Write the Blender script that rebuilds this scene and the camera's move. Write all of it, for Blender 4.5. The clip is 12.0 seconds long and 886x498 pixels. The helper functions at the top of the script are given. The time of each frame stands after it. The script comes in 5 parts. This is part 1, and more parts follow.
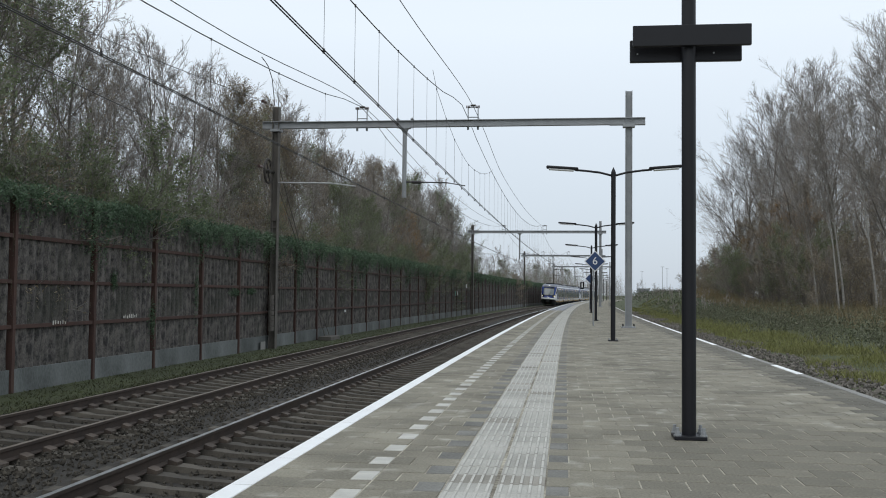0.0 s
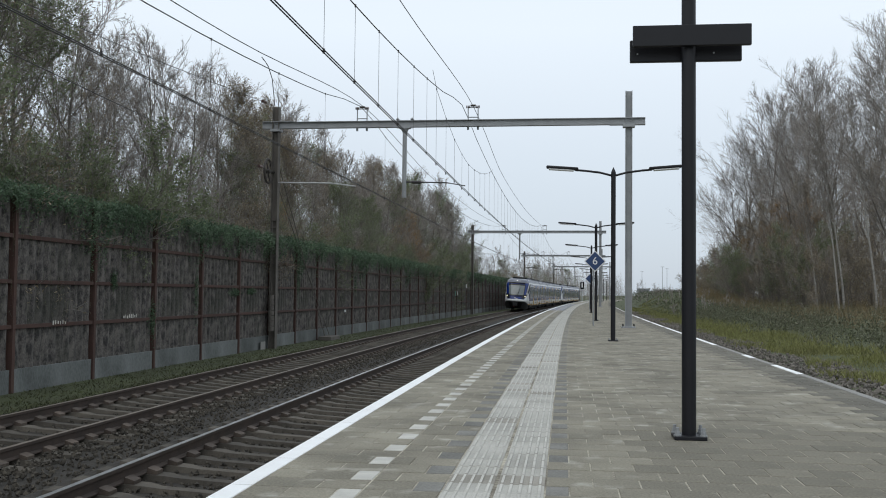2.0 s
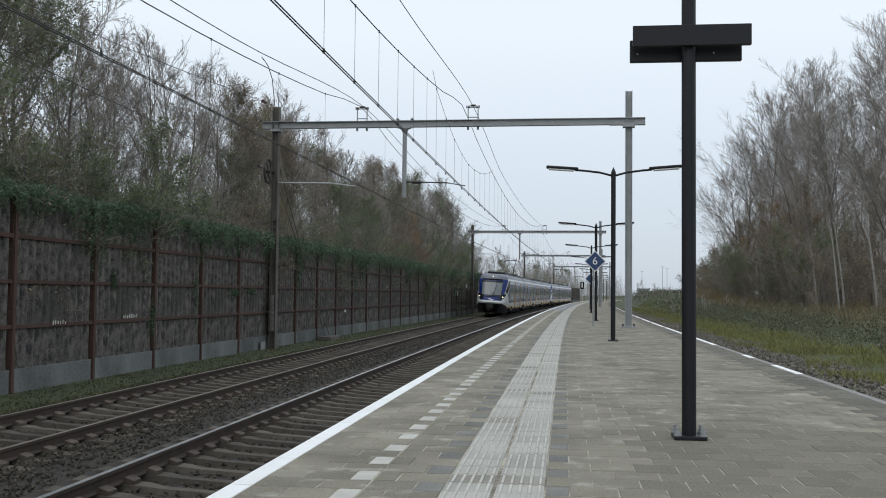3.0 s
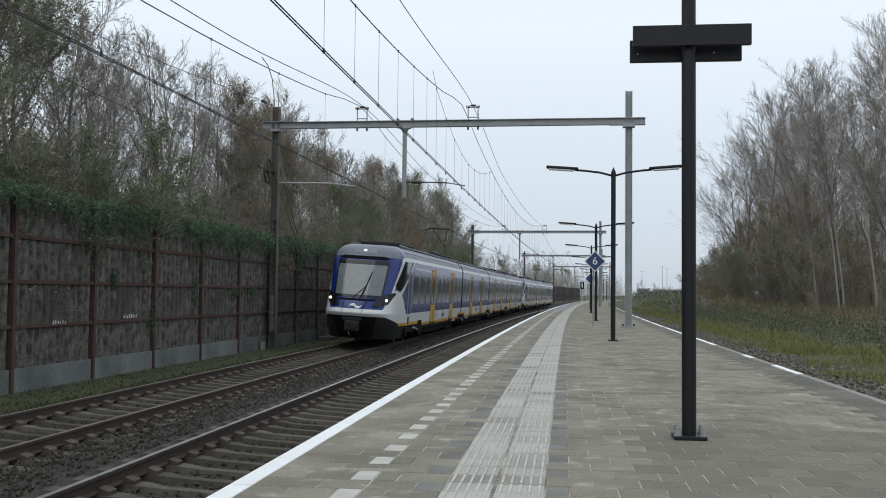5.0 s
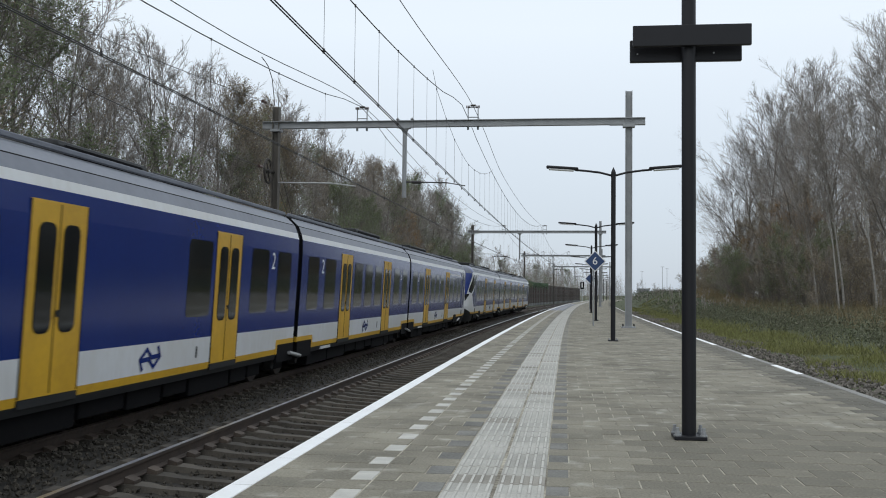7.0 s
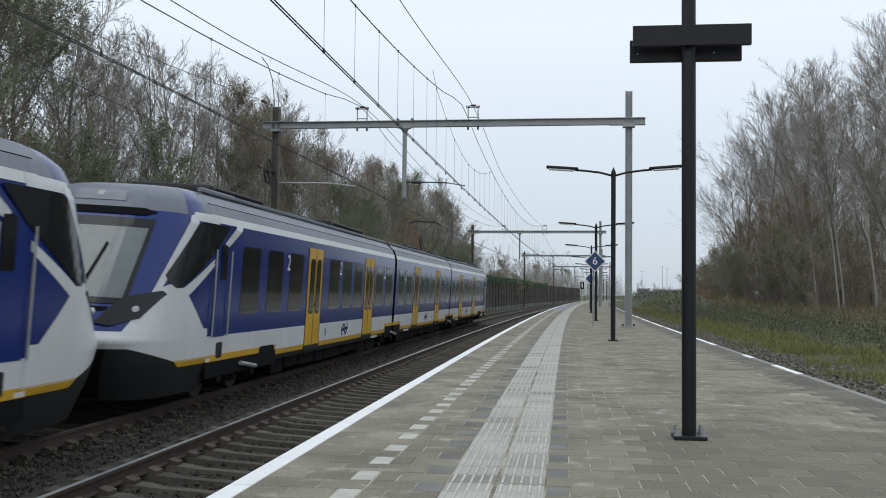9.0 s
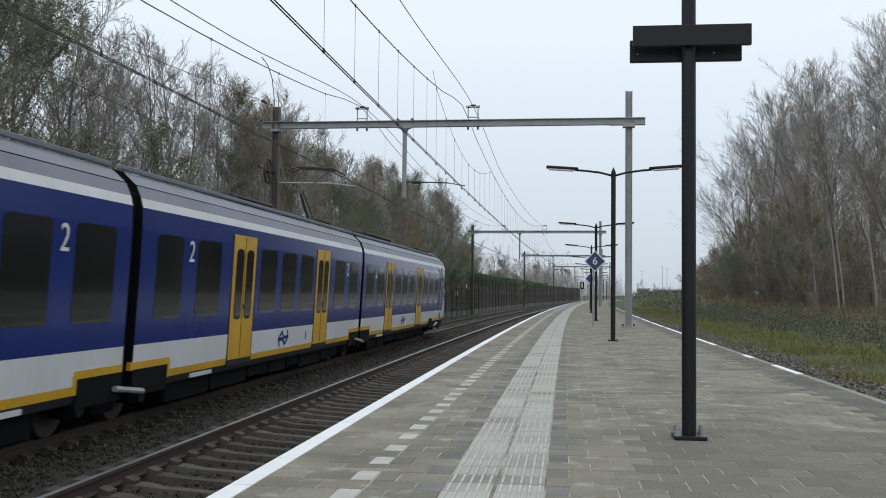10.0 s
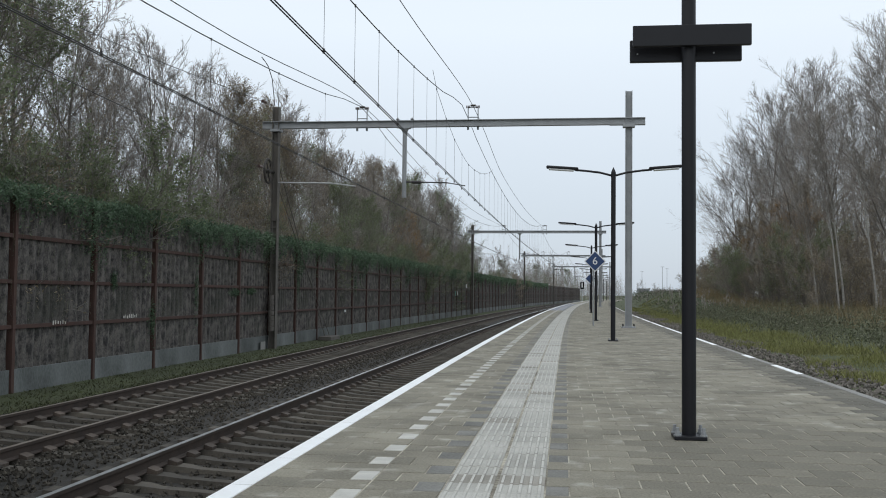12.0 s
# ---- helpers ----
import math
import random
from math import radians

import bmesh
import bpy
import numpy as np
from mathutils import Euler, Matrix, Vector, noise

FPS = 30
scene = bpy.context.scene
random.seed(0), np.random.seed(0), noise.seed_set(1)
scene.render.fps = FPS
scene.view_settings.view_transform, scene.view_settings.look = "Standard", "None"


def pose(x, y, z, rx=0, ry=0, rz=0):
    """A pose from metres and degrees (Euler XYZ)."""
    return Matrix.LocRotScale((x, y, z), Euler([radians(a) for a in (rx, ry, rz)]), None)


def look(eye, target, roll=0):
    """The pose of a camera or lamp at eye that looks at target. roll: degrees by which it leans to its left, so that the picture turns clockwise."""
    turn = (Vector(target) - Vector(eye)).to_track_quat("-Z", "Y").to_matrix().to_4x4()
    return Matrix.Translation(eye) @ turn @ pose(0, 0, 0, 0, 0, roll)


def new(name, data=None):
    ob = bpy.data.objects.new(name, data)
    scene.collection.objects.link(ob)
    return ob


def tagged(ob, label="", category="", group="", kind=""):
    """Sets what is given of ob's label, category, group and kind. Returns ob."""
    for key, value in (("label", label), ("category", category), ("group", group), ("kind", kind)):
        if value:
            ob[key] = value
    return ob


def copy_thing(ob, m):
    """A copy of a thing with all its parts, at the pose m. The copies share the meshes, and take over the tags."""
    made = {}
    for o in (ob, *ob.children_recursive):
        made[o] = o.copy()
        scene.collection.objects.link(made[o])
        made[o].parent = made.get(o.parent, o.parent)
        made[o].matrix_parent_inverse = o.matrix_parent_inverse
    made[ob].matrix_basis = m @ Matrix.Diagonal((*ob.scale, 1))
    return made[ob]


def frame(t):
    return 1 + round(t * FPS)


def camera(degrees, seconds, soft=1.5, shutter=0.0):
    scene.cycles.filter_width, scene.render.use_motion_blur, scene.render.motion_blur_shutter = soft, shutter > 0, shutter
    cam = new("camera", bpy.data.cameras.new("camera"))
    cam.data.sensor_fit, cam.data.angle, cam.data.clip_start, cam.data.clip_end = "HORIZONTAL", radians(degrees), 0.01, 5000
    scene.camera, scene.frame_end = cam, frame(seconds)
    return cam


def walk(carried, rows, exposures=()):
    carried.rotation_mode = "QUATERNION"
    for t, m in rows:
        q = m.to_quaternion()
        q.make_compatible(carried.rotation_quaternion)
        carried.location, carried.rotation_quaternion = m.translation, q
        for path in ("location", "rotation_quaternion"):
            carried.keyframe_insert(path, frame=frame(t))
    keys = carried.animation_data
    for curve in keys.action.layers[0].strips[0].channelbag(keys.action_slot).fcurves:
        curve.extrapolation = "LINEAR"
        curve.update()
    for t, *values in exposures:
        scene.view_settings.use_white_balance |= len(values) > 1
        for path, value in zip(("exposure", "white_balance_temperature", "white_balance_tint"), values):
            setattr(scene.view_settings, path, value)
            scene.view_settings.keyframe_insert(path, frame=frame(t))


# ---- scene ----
import itertools

cam = camera(48.53, 12.0, soft=1.0, shutter=0.1)
EYE = (0.0, 0.0, 1.205)
AIM = (EYE[0] - math.sin(radians(7.02)) * math.cos(radians(2.583)), EYE[1] + math.cos(radians(7.02)) * math.cos(radians(2.583)),
       EYE[2] + math.sin(radians(2.583)))
walk(cam, [(0.0, look(EYE, AIM, 0.602)), (12.0, look(EYE, AIM, 0.602))])

# ---- light: overcast winter sky ----
world = bpy.data.worlds.new("overcast")
scene.world = world
world.use_nodes = True
wn, wl = world.node_tree.nodes, world.node_tree.links
wn.clear()
w_out = wn.new("ShaderNodeOutputWorld")
w_bg = wn.new("ShaderNodeBackground")
w_sky = wn.new("ShaderNodeTexSky")
w_sky.sky_type, w_sky.sun_disc = "NISHITA", False
w_sky.sun_elevation, w_sky.sun_rotation = radians(35), radians(200)
w_gain = wn.new("ShaderNodeVectorMath")
w_gain.operation = "SCALE"
w_gain.inputs["Scale"].default_value = 0.1
w_coord = wn.new("ShaderNodeTexCoord")
w_sep = wn.new("ShaderNodeSeparateXYZ")
w_ramp = wn.new("ShaderNodeValToRGB")
w_ramp.color_ramp.elements[0].position, w_ramp.color_ramp.elements[0].color = 0.0, (0.58, 0.655, 0.75, 1)
w_ramp.color_ramp.elements[1].position, w_ramp.color_ramp.elements[1].color = 0.26, (0.90, 0.985, 1.07, 1)
w_mix = wn.new("ShaderNodeMixRGB")
w_mix.inputs[0].default_value = 0.9
wl.new(w_coord.outputs["Generated"], w_sep.inputs[0])
wl.new(w_sep.outputs["Z"], w_ramp.inputs[0])
wl.new(w_sky.outputs[0], w_gain.inputs[0])
wl.new(w_gain.outputs[0], w_mix.inputs[1])
wl.new(w_ramp.outputs[0], w_mix.inputs[2])
wl.new(w_mix.outputs[0], w_bg.inputs[0])
w_bg.inputs[1].default_value = 1.0
wl.new(w_bg.outputs[0], w_out.inputs[0])
sun = new("sun", bpy.data.lights.new("sun", "SUN"))
sun.data.energy, sun.data.angle, sun.data.color = 0.5, radians(40), (1.0, 0.97, 0.93)
sun.matrix_world = look((0, 0, 60), (25, 45, 0))


# ---- materials ----
def mat(name, c1, c2=None, rough=0.8, metal=0.0, scale=6.0, fine=60.0, bump=0.15, island=0.0, obj=0.0, stretch=(1, 1, 1), dirt=0.35, spec=0.5, emit=None, spots=None, thin=0.0):
    m = bpy.data.materials.new(name)
    m.use_nodes = True
    n, l = m.node_tree.nodes, m.node_tree.links
    b = n["Principled BSDF"]
    c2 = c2 or tuple(v * 0.7 for v in c1)
    b.inputs["Roughness"].default_value, b.inputs["Metallic"].default_value = rough, metal
    b.inputs["Specular IOR Level"].default_value = spec
    tc, mp = n.new("ShaderNodeTexCoord"), n.new("ShaderNodeMapping")
    mp.inputs["Scale"].default_value = stretch
    l.new(tc.outputs["Object"], mp.inputs[0])
    big, small = n.new("ShaderNodeTexNoise"), n.new("ShaderNodeTexNoise")
    big.inputs["Scale"].default_value, small.inputs["Scale"].default_value = scale, fine
    big.inputs["Detail"].default_value, small.inputs["Detail"].default_value = 4, 3
    l.new(mp.outputs[0], big.inputs[0])
    l.new(mp.outputs[0], small.inputs[0])
    add = n.new("ShaderNodeMath")
    add.operation = "MULTIPLY_ADD"
    l.new(small.outputs["Fac"], add.inputs[0])
    add.inputs[1].default_value = 0.6
    l.new(big.outputs["Fac"], add.inputs[2])
    ramp = n.new("ShaderNodeMapRange")
    ramp.inputs["From Min"].default_value, ramp.inputs["From Max"].default_value = 0.8 - dirt, 0.8 + dirt
    l.new(add.outputs[0], ramp.inputs[0])
    mix = n.new("ShaderNodeMixRGB")
    mix.inputs[1].default_value, mix.inputs[2].default_value = (*c2, 1), (*c1, 1)
    l.new(ramp.outputs[0], mix.inputs[0])
    last = mix.outputs[0]
    if spots:
        sp, sr, sm = n.new("ShaderNodeTexNoise"), n.new("ShaderNodeMapRange"), n.new("ShaderNodeMixRGB")
        sp.inputs["Scale"].default_value, sp.inputs["Detail"].default_value = spots[1], 8
        sr.inputs["From Min"].default_value, sr.inputs["From Max"].default_value = spots[2], spots[2] + 0.14
        sr.inputs["To Max"].default_value = spots[3]
        sm.inputs[2].default_value = (*spots[0], 1)
        l.new(tc.outputs["Object"], sp.inputs[0])
        l.new(sp.outputs["Fac"], sr.inputs[0])
        l.new(sr.outputs[0], sm.inputs[0])
        l.new(last, sm.inputs[1])
        last = sm.outputs[0]
    for k, source in ((island, "ShaderNodeNewGeometry"), (obj, "ShaderNodeObjectInfo")):
        if k:
            g = n.new(source)
            r = n.new("ShaderNodeMapRange")
            r.inputs["To Min"].default_value, r.inputs["To Max"].default_value = 1 - k, 1 + k
            l.new(g.outputs["Random Per Island" if k is island and source.endswith("Geometry") else "Random"], r.inputs[0])
            s = n.new("ShaderNodeVectorMath")
            s.operation = "SCALE"
            l.new(last, s.inputs[0])
            l.new(r.outputs[0], s.inputs["Scale"])
            last = s.outputs[0]
    l.new(last, b.inputs["Base Color"])
    if bump:
        bp = n.new("ShaderNodeBump")
        bp.inputs["Strength"].default_value, bp.inputs["Distance"].default_value = bump, 0.02
        l.new(small.outputs["Fac"], bp.inputs["Height"])
        l.new(bp.outputs[0], b.inputs["Normal"])
    if emit:
        b.inputs["Emission Color"].default_value, b.inputs["Emission Strength"].default_value = (*emit[0], 1), emit[1]
    if thin:
        tr, ms = n.new("ShaderNodeBsdfTranslucent"), n.new("ShaderNodeMixShader")
        ms.inputs[0].default_value = thin
        l.new(last, tr.inputs["Color"])
        l.new(b.outputs[0], ms.inputs[1])
        l.new(tr.outputs[0], ms.inputs[2])
        l.new(ms.outputs[0], n["Material Output"].inputs["Surface"])
    return m


M = {}
M["ballast"] = mat("ballast", (0.046, 0.040, 0.032), (0.019, 0.017, 0.014), 0.95, scale=3, fine=25, bump=0.9)
M["stone"] = mat("stone", (0.075, 0.065, 0.050), (0.032, 0.028, 0.022), 0.95, scale=5, fine=40, bump=0.4, island=0.5)
M["stone_grey"] = mat("stone_grey", (0.20, 0.18, 0.155), (0.095, 0.085, 0.074), 0.95, scale=5, fine=40, bump=0.4, island=0.4)
M["sleeper"] = mat("sleeper", (0.115, 0.100, 0.080), (0.048, 0.042, 0.034), 0.9, scale=4, fine=50, island=0.25)
M["rail_top"] = mat("rail_top", (0.62, 0.62, 0.62), (0.5, 0.5, 0.5), 0.3, 1.0, scale=2, fine=30, bump=0.02)
M["rail_worn"] = mat("rail_worn", (0.26, 0.22, 0.185), (0.17, 0.14, 0.115), 0.5, 0.5, scale=2, fine=30, bump=0.02)
M["rail_rust"] = mat("rail_rust", (0.075, 0.053, 0.041), (0.035, 0.026, 0.022), 0.8, scale=5, fine=60)
M["fastener"] = mat("fastener", (0.10, 0.078, 0.06), (0.05, 0.037, 0.03), 0.85, island=0.3)
M["moss"] = mat("moss", (0.075, 0.09, 0.034), (0.05, 0.05, 0.026), 0.9, scale=0.6, fine=6, bump=0, island=0.4)
M["grass"] = mat("grass", (0.075, 0.088, 0.032), (0.045, 0.05, 0.025), 0.95, scale=0.7, fine=30, bump=0.7)
M["blade"] = mat("blade", (0.215, 0.225, 0.075), (0.145, 0.14, 0.055), 0.8, scale=0.6, fine=6, bump=0, island=0.4, thin=0.3)
M["blade_dry"] = mat("blade_dry", (0.25, 0.195, 0.105), (0.15, 0.115, 0.065), 0.85, scale=0.6, fine=6, bump=0, island=0.4, thin=0.2)
M["bramble"] = mat("bramble", (0.105, 0.13, 0.072), (0.095, 0.08, 0.05), 0.65, scale=0.5, fine=5, bump=0, island=0.5)
M["tile"] = mat("tile", (0.285, 0.262, 0.203), (0.150, 0.137, 0.105), 0.88, scale=1.0, fine=55, bump=0.7, island=0.13, obj=0.13, dirt=0.2, spots=((0.46, 0.44, 0.38), 3.4, 0.56, 0.6))
M["tile_dark"] = mat("tile_dark", (0.225, 0.22, 0.20), (0.12, 0.116, 0.104), 0.88, scale=2, fine=42, bump=0.4, island=0.08, dirt=0.2)
M["tile_blue"] = mat("tile_blue", (0.25, 0.26, 0.29), (0.2, 0.21, 0.235), 0.7, scale=3, fine=90, island=0.1)
M["tile_white"] = mat("tile_white", (0.60, 0.585, 0.53), (0.40, 0.385, 0.35), 0.8, scale=7, fine=110, island=0.08)
M["tile_line"] = mat("tile_line", (0.42, 0.40, 0.35), (0.30, 0.285, 0.25), 0.8, scale=7, fine=110, island=0.08)
M["rib_tile"] = mat("rib_tile", (0.50, 0.485, 0.44), (0.31, 0.30, 0.265), 0.8, scale=1.2, fine=60, island=0.10, dirt=0.26)
M["rib_worn"] = mat("rib_worn", (0.38, 0.355, 0.31), (0.23, 0.215, 0.18), 0.85, scale=1.2, fine=60, island=0.1, dirt=0.26)
M["rib_top"] = mat("rib_top", (0.58, 0.565, 0.515), (0.40, 0.385, 0.345), 0.8, scale=1.5, fine=60, dirt=0.26)
M["tile_stain"] = mat("tile_stain", (0.185, 0.172, 0.138), (0.10, 0.093, 0.075), 0.88, scale=1.0, fine=55, bump=0.6, island=0.12, dirt=0.22, spots=((0.38, 0.36, 0.30), 4.0, 0.6, 0.6))
M["joint"] = mat("joint", (0.50, 0.46, 0.37), (0.15, 0.133, 0.102), 0.95, scale=1.3, fine=30, dirt=0.2)
M["edge_white"] = mat("edge_white", (0.95, 0.96, 0.96), (0.84, 0.84, 0.82), 0.55, scale=4, fine=60, island=0.03)
M["concrete"] = mat("concrete", (0.34, 0.33, 0.31), (0.20, 0.195, 0.18), 0.9, scale=1.2, fine=40, island=0.1)
M["plinth"] = mat("plinth", (0.185, 0.197, 0.192), (0.085, 0.092, 0.087), 0.9, scale=0.9, fine=25, stretch=(1, 1, 0.5), obj=0.18, dirt=0.22)
M["rust"] = mat("rust", (0.092, 0.047, 0.035), (0.045, 0.026, 0.022), 0.85, scale=2, fine=30, obj=0.15)
M["slat"] = mat("slat", (0.162, 0.147, 0.131), (0.038, 0.035, 0.034), 0.95, scale=7, fine=30, stretch=(1, 1, 0.6), bump=1.0, obj=0.15, dirt=0.17, spots=((0.04, 0.043, 0.032), 0.8, 0.50, 0.5))
M["ivy"] = mat("ivy", (0.125, 0.19, 0.105), (0.055, 0.095, 0.055), 0.5, scale=0.8, fine=5, bump=0, island=0.5, thin=0.25)
M["bark"] = mat("bark", (0.21, 0.188, 0.162), (0.11, 0.098, 0.086), 0.95, scale=2, fine=25, bump=0.5, stretch=(1, 1, 0.3))
M["twig"] = mat("twig", (0.34, 0.308, 0.28), (0.235, 0.212, 0.193), 0.9, scale=0.4, fine=3, bump=0, island=0.3)
M["birch"] = mat("birch", (0.40, 0.385, 0.35), (0.12, 0.11, 0.10), 0.8, scale=5, fine=20, stretch=(1, 1, 2.5))
M["leaf_green"] = mat("leaf_green", (0.225, 0.255, 0.145), (0.15, 0.178, 0.10), 0.7, scale=0.3, fine=3, bump=0, island=0.4, thin=0.45)
M["leaf_dark"] = mat("leaf_dark", (0.12, 0.14, 0.085), (0.075, 0.085, 0.055), 0.7, scale=0.3, fine=3, bump=0, island=0.4)
M["leaf_brown"] = mat("leaf_brown", (0.31, 0.252, 0.17), (0.225, 0.188, 0.13), 0.75, scale=0.3, fine=3, bump=0, island=0.4, thin=0.4)
M["leaf_gold"] = mat("leaf_gold", (0.36, 0.215, 0.08), (0.25, 0.155, 0.065), 0.7, scale=0.3, fine=3, bump=0, island=0.4, thin=0.35)
M["pole_black"] = mat("pole_black", (0.010, 0.010, 0.013), (0.006, 0.006, 0.008), 0.45, scale=3, fine=80, bump=0.03, spec=0.35)
M["galv"] = mat("galv", (0.36, 0.37, 0.375), (0.25, 0.26, 0.265), 0.6, 0.25, scale=2.5, fine=30, bump=0.05)
M["mast_brown"] = mat("mast_brown", (0.145, 0.13, 0.112), (0.085, 0.076, 0.066), 0.8, scale=2, fine=30)
M["wire"] = mat("wire", (0.06, 0.055, 0.055), (0.04, 0.04, 0.04), 0.6, scale=1, fine=5, bump=0)
M["wire_light"] = mat("wire_light", (0.55, 0.55, 0.55), (0.4, 0.4, 0.4), 0.5, scale=1, fine=5, bump=0)
M["lens"] = mat("lens", (0.75, 0.76, 0.76), (0.6, 0.6, 0.6), 0.25, scale=3, fine=20, bump=0)
M["sign_blue"] = mat("sign_blue", (0.022, 0.055, 0.15), (0.018, 0.045, 0.12), 0.4, scale=3, fine=30, bump=0)
M["white_paint"] = mat("white_paint", (0.8, 0.8, 0.8), (0.65, 0.65, 0.65), 0.45, scale=3, fine=30, bump=0)
M["train_blue"] = mat("train_blue", (0.004, 0.027, 0.185), (0.003, 0.020, 0.14), 0.18, scale=0.8, fine=12, bump=0.0, dirt=0.4)
M["train_white"] = mat("train_white", (0.70, 0.715, 0.73), (0.58, 0.575, 0.55), 0.3, scale=0.9, fine=8, bump=0.0, stretch=(1, 1, 0.4), dirt=0.3)
M["train_yellow"] = mat("train_yellow", (0.70, 0.41, 0.03), (0.50, 0.28, 0.025), 0.35, scale=1.2, fine=10, bump=0.0)
M["train_roof"] = mat("train_roof", (0.20, 0.215, 0.255), (0.13, 0.14, 0.17), 0.42, 0.1, scale=0.7, fine=8, bump=0.02)
M["train_grey"] = mat("train_grey", (0.023, 0.024, 0.025), (0.013, 0.014, 0.014), 0.6, scale=1.5, fine=20, bump=0.05, spec=0.3)
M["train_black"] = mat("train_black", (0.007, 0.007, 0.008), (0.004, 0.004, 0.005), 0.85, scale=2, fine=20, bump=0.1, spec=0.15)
M["train_glass"] = mat("train_glass", (0.010, 0.013, 0.016), (0.007, 0.009, 0.011), 0.08, scale=1, fine=5, bump=0, spec=0.35)
# pale grey base colour carries the sky's reflection in the glass
M["sky_grey_glass"] = mat("sky_grey_glass", (0.155, 0.178, 0.182), (0.10, 0.118, 0.12), 0.1, scale=0.8, fine=5, bump=0, spec=0.8)
M["steel_dark"] = mat("steel_dark", (0.09, 0.08, 0.07), (0.045, 0.04, 0.036), 0.7, 0.2, scale=3, fine=30)
M["steel_bright"] = mat("steel_bright", (0.45, 0.45, 0.44), (0.32, 0.32, 0.31), 0.45, 0.4, scale=3, fine=30)
M["headlight"] = mat("headlight", (0.9, 0.85, 0.7), (0.9, 0.85, 0.7), 0.3, bump=0, emit=((1.0, 0.84, 0.6), 3.0))
M["headlight_top"] = mat("headlight_top", (0.9, 0.9, 0.8), (0.9, 0.9, 0.8), 0.3, bump=0, emit=((1.0, 0.95, 0.8), 1.6))
M["insulator"] = mat("insulator", (0.10, 0.05, 0.04), (0.06, 0.03, 0.025), 0.3, bump=0)
M["green_sign"] = mat("green_sign", (0.05, 0.30, 0.20), (0.04, 0.22, 0.15), 0.5, bump=0)
M["red_paint"] = mat("red_paint", (0.22, 0.05, 0.04), (0.15, 0.035, 0.03), 0.6, bump=0)
M["far_grey"] = mat("far_grey", (0.30, 0.31, 0.33), (0.22, 0.23, 0.25), 0.9, scale=0.3, fine=2, bump=0)

# ---- line of the railway: a gentle right-hand curve ----
CURVE, START, EASE = 1 / 2894.5, -3.06, 20.0
STEP = 1.0
S0, S1 = -420, 720


def bearing(s):
    if s <= START:
        return 0.0
    return CURVE * ((s - START) ** 2 / (2 * EASE) if s < START + EASE else s - START - EASE / 2)


LINE_POINTS = {0: (0.0, 0.0)}
for direction, end in ((1, S1), (-1, S0)):
    lx, ly = 0.0, 0.0
    for i in range(0, end, direction):
        th = bearing(i + 0.5 * direction)
        lx, ly = lx + direction * math.sin(th), ly + direction * math.cos(th)
        LINE_POINTS[i + direction] = (lx, ly)


def place(X, s, z=0.0):
    """The world point X metres to the right of the line at station s."""
    i = int(math.floor(s))
    (ax, ay), (bx, by) = LINE_POINTS[i], LINE_POINTS[i + 1]
    f = s - i
    th = bearing(s)
    return Vector((ax + (bx - ax) * f + X * math.cos(th), ay + (by - ay) * f - X * math.sin(th), z))


def at(X, s, z=0.0, turn=0.0):
    """The pose of a thing there, its y axis along the line."""
    return Matrix.Translation(place(X, s, z)) @ Matrix.Rotation(-bearing(s) + radians(turn), 4, "Z")


# ---- mesh helpers ----
def link(name, bm, material, parent=None, label="", smooth=False):
    me = bpy.data.meshes.new(name)
    bm.to_mesh(me)
    bm.free()
    for m in material if isinstance(material, (list, tuple)) else [material]:
        me.materials.append(m)
    if smooth:
        me.polygons.foreach_set("use_smooth", [True] * len(me.polygons))
    ob = new(name, me)
    if parent:
        ob.parent = parent
    if label:
        ob["label"] = label
    return ob


def part(name, bm, material, parent, label="", smooth=False):
    return link(name, bm, material, parent, label, smooth)


def raw(name, verts, faces, material, parent=None, index=None, smooth=False):
    me = bpy.data.meshes.new(name)
    me.from_pydata(verts, [], faces)
    for m in material if isinstance(material, (list, tuple)) else [material]:
        me.materials.append(m)
    if index is not None:
        me.polygons.foreach_set("material_index", index)
    if smooth:
        me.polygons.foreach_set("use_smooth", [True] * len(me.polygons))
    ob = new(name, me)
    if parent:
        ob.parent = parent
    return ob


def thing(name, label, category, m=None, group="", kind=""):
    ob = tagged(new(name), label, category, group, kind)
    if m is not None:
        ob.matrix_basis = m
    return ob


def box(bm, x0, y0, z0, x1, y1, z1, bevel=0.0, m=None):
    g = bmesh.ops.create_cube(bm, size=1.0)
    vs = g["verts"]
    for v in vs:
        v.co = Vector(((x0 + x1) / 2 + v.co.x * (x1 - x0), (y0 + y1) / 2 + v.co.y * (y1 - y0), (z0 + z1) / 2 + v.co.z * (z1 - z0)))
    if bevel:
        es = list({e for v in vs for e in v.link_edges})
        r = bmesh.ops.bevel(bm, geom=es, offset=bevel, segments=2, affect="EDGES", profile=0.5)
        vs = list({v for f in r["faces"] for v in f.verts} | {v for v in vs if v.is_valid})
    if m is not None:
        bmesh.ops.transform(bm, matrix=m, verts=vs)
    return bm


def tube(bm, a, b, r0, r1=None, n=10, caps=True):
    a, b = Vector(a), Vector(b)
    r1 = r0 if r1 is None else r1
    d = b - a
    q = d.to_track_quat("Z", "Y").to_matrix().to_4x4()
    bmesh.ops.create_cone(bm, cap_ends=caps, segments=n, radius1=r0, radius2=r1, depth=d.length, matrix=Matrix.Translation((a + b) / 2) @ q)
    return bm


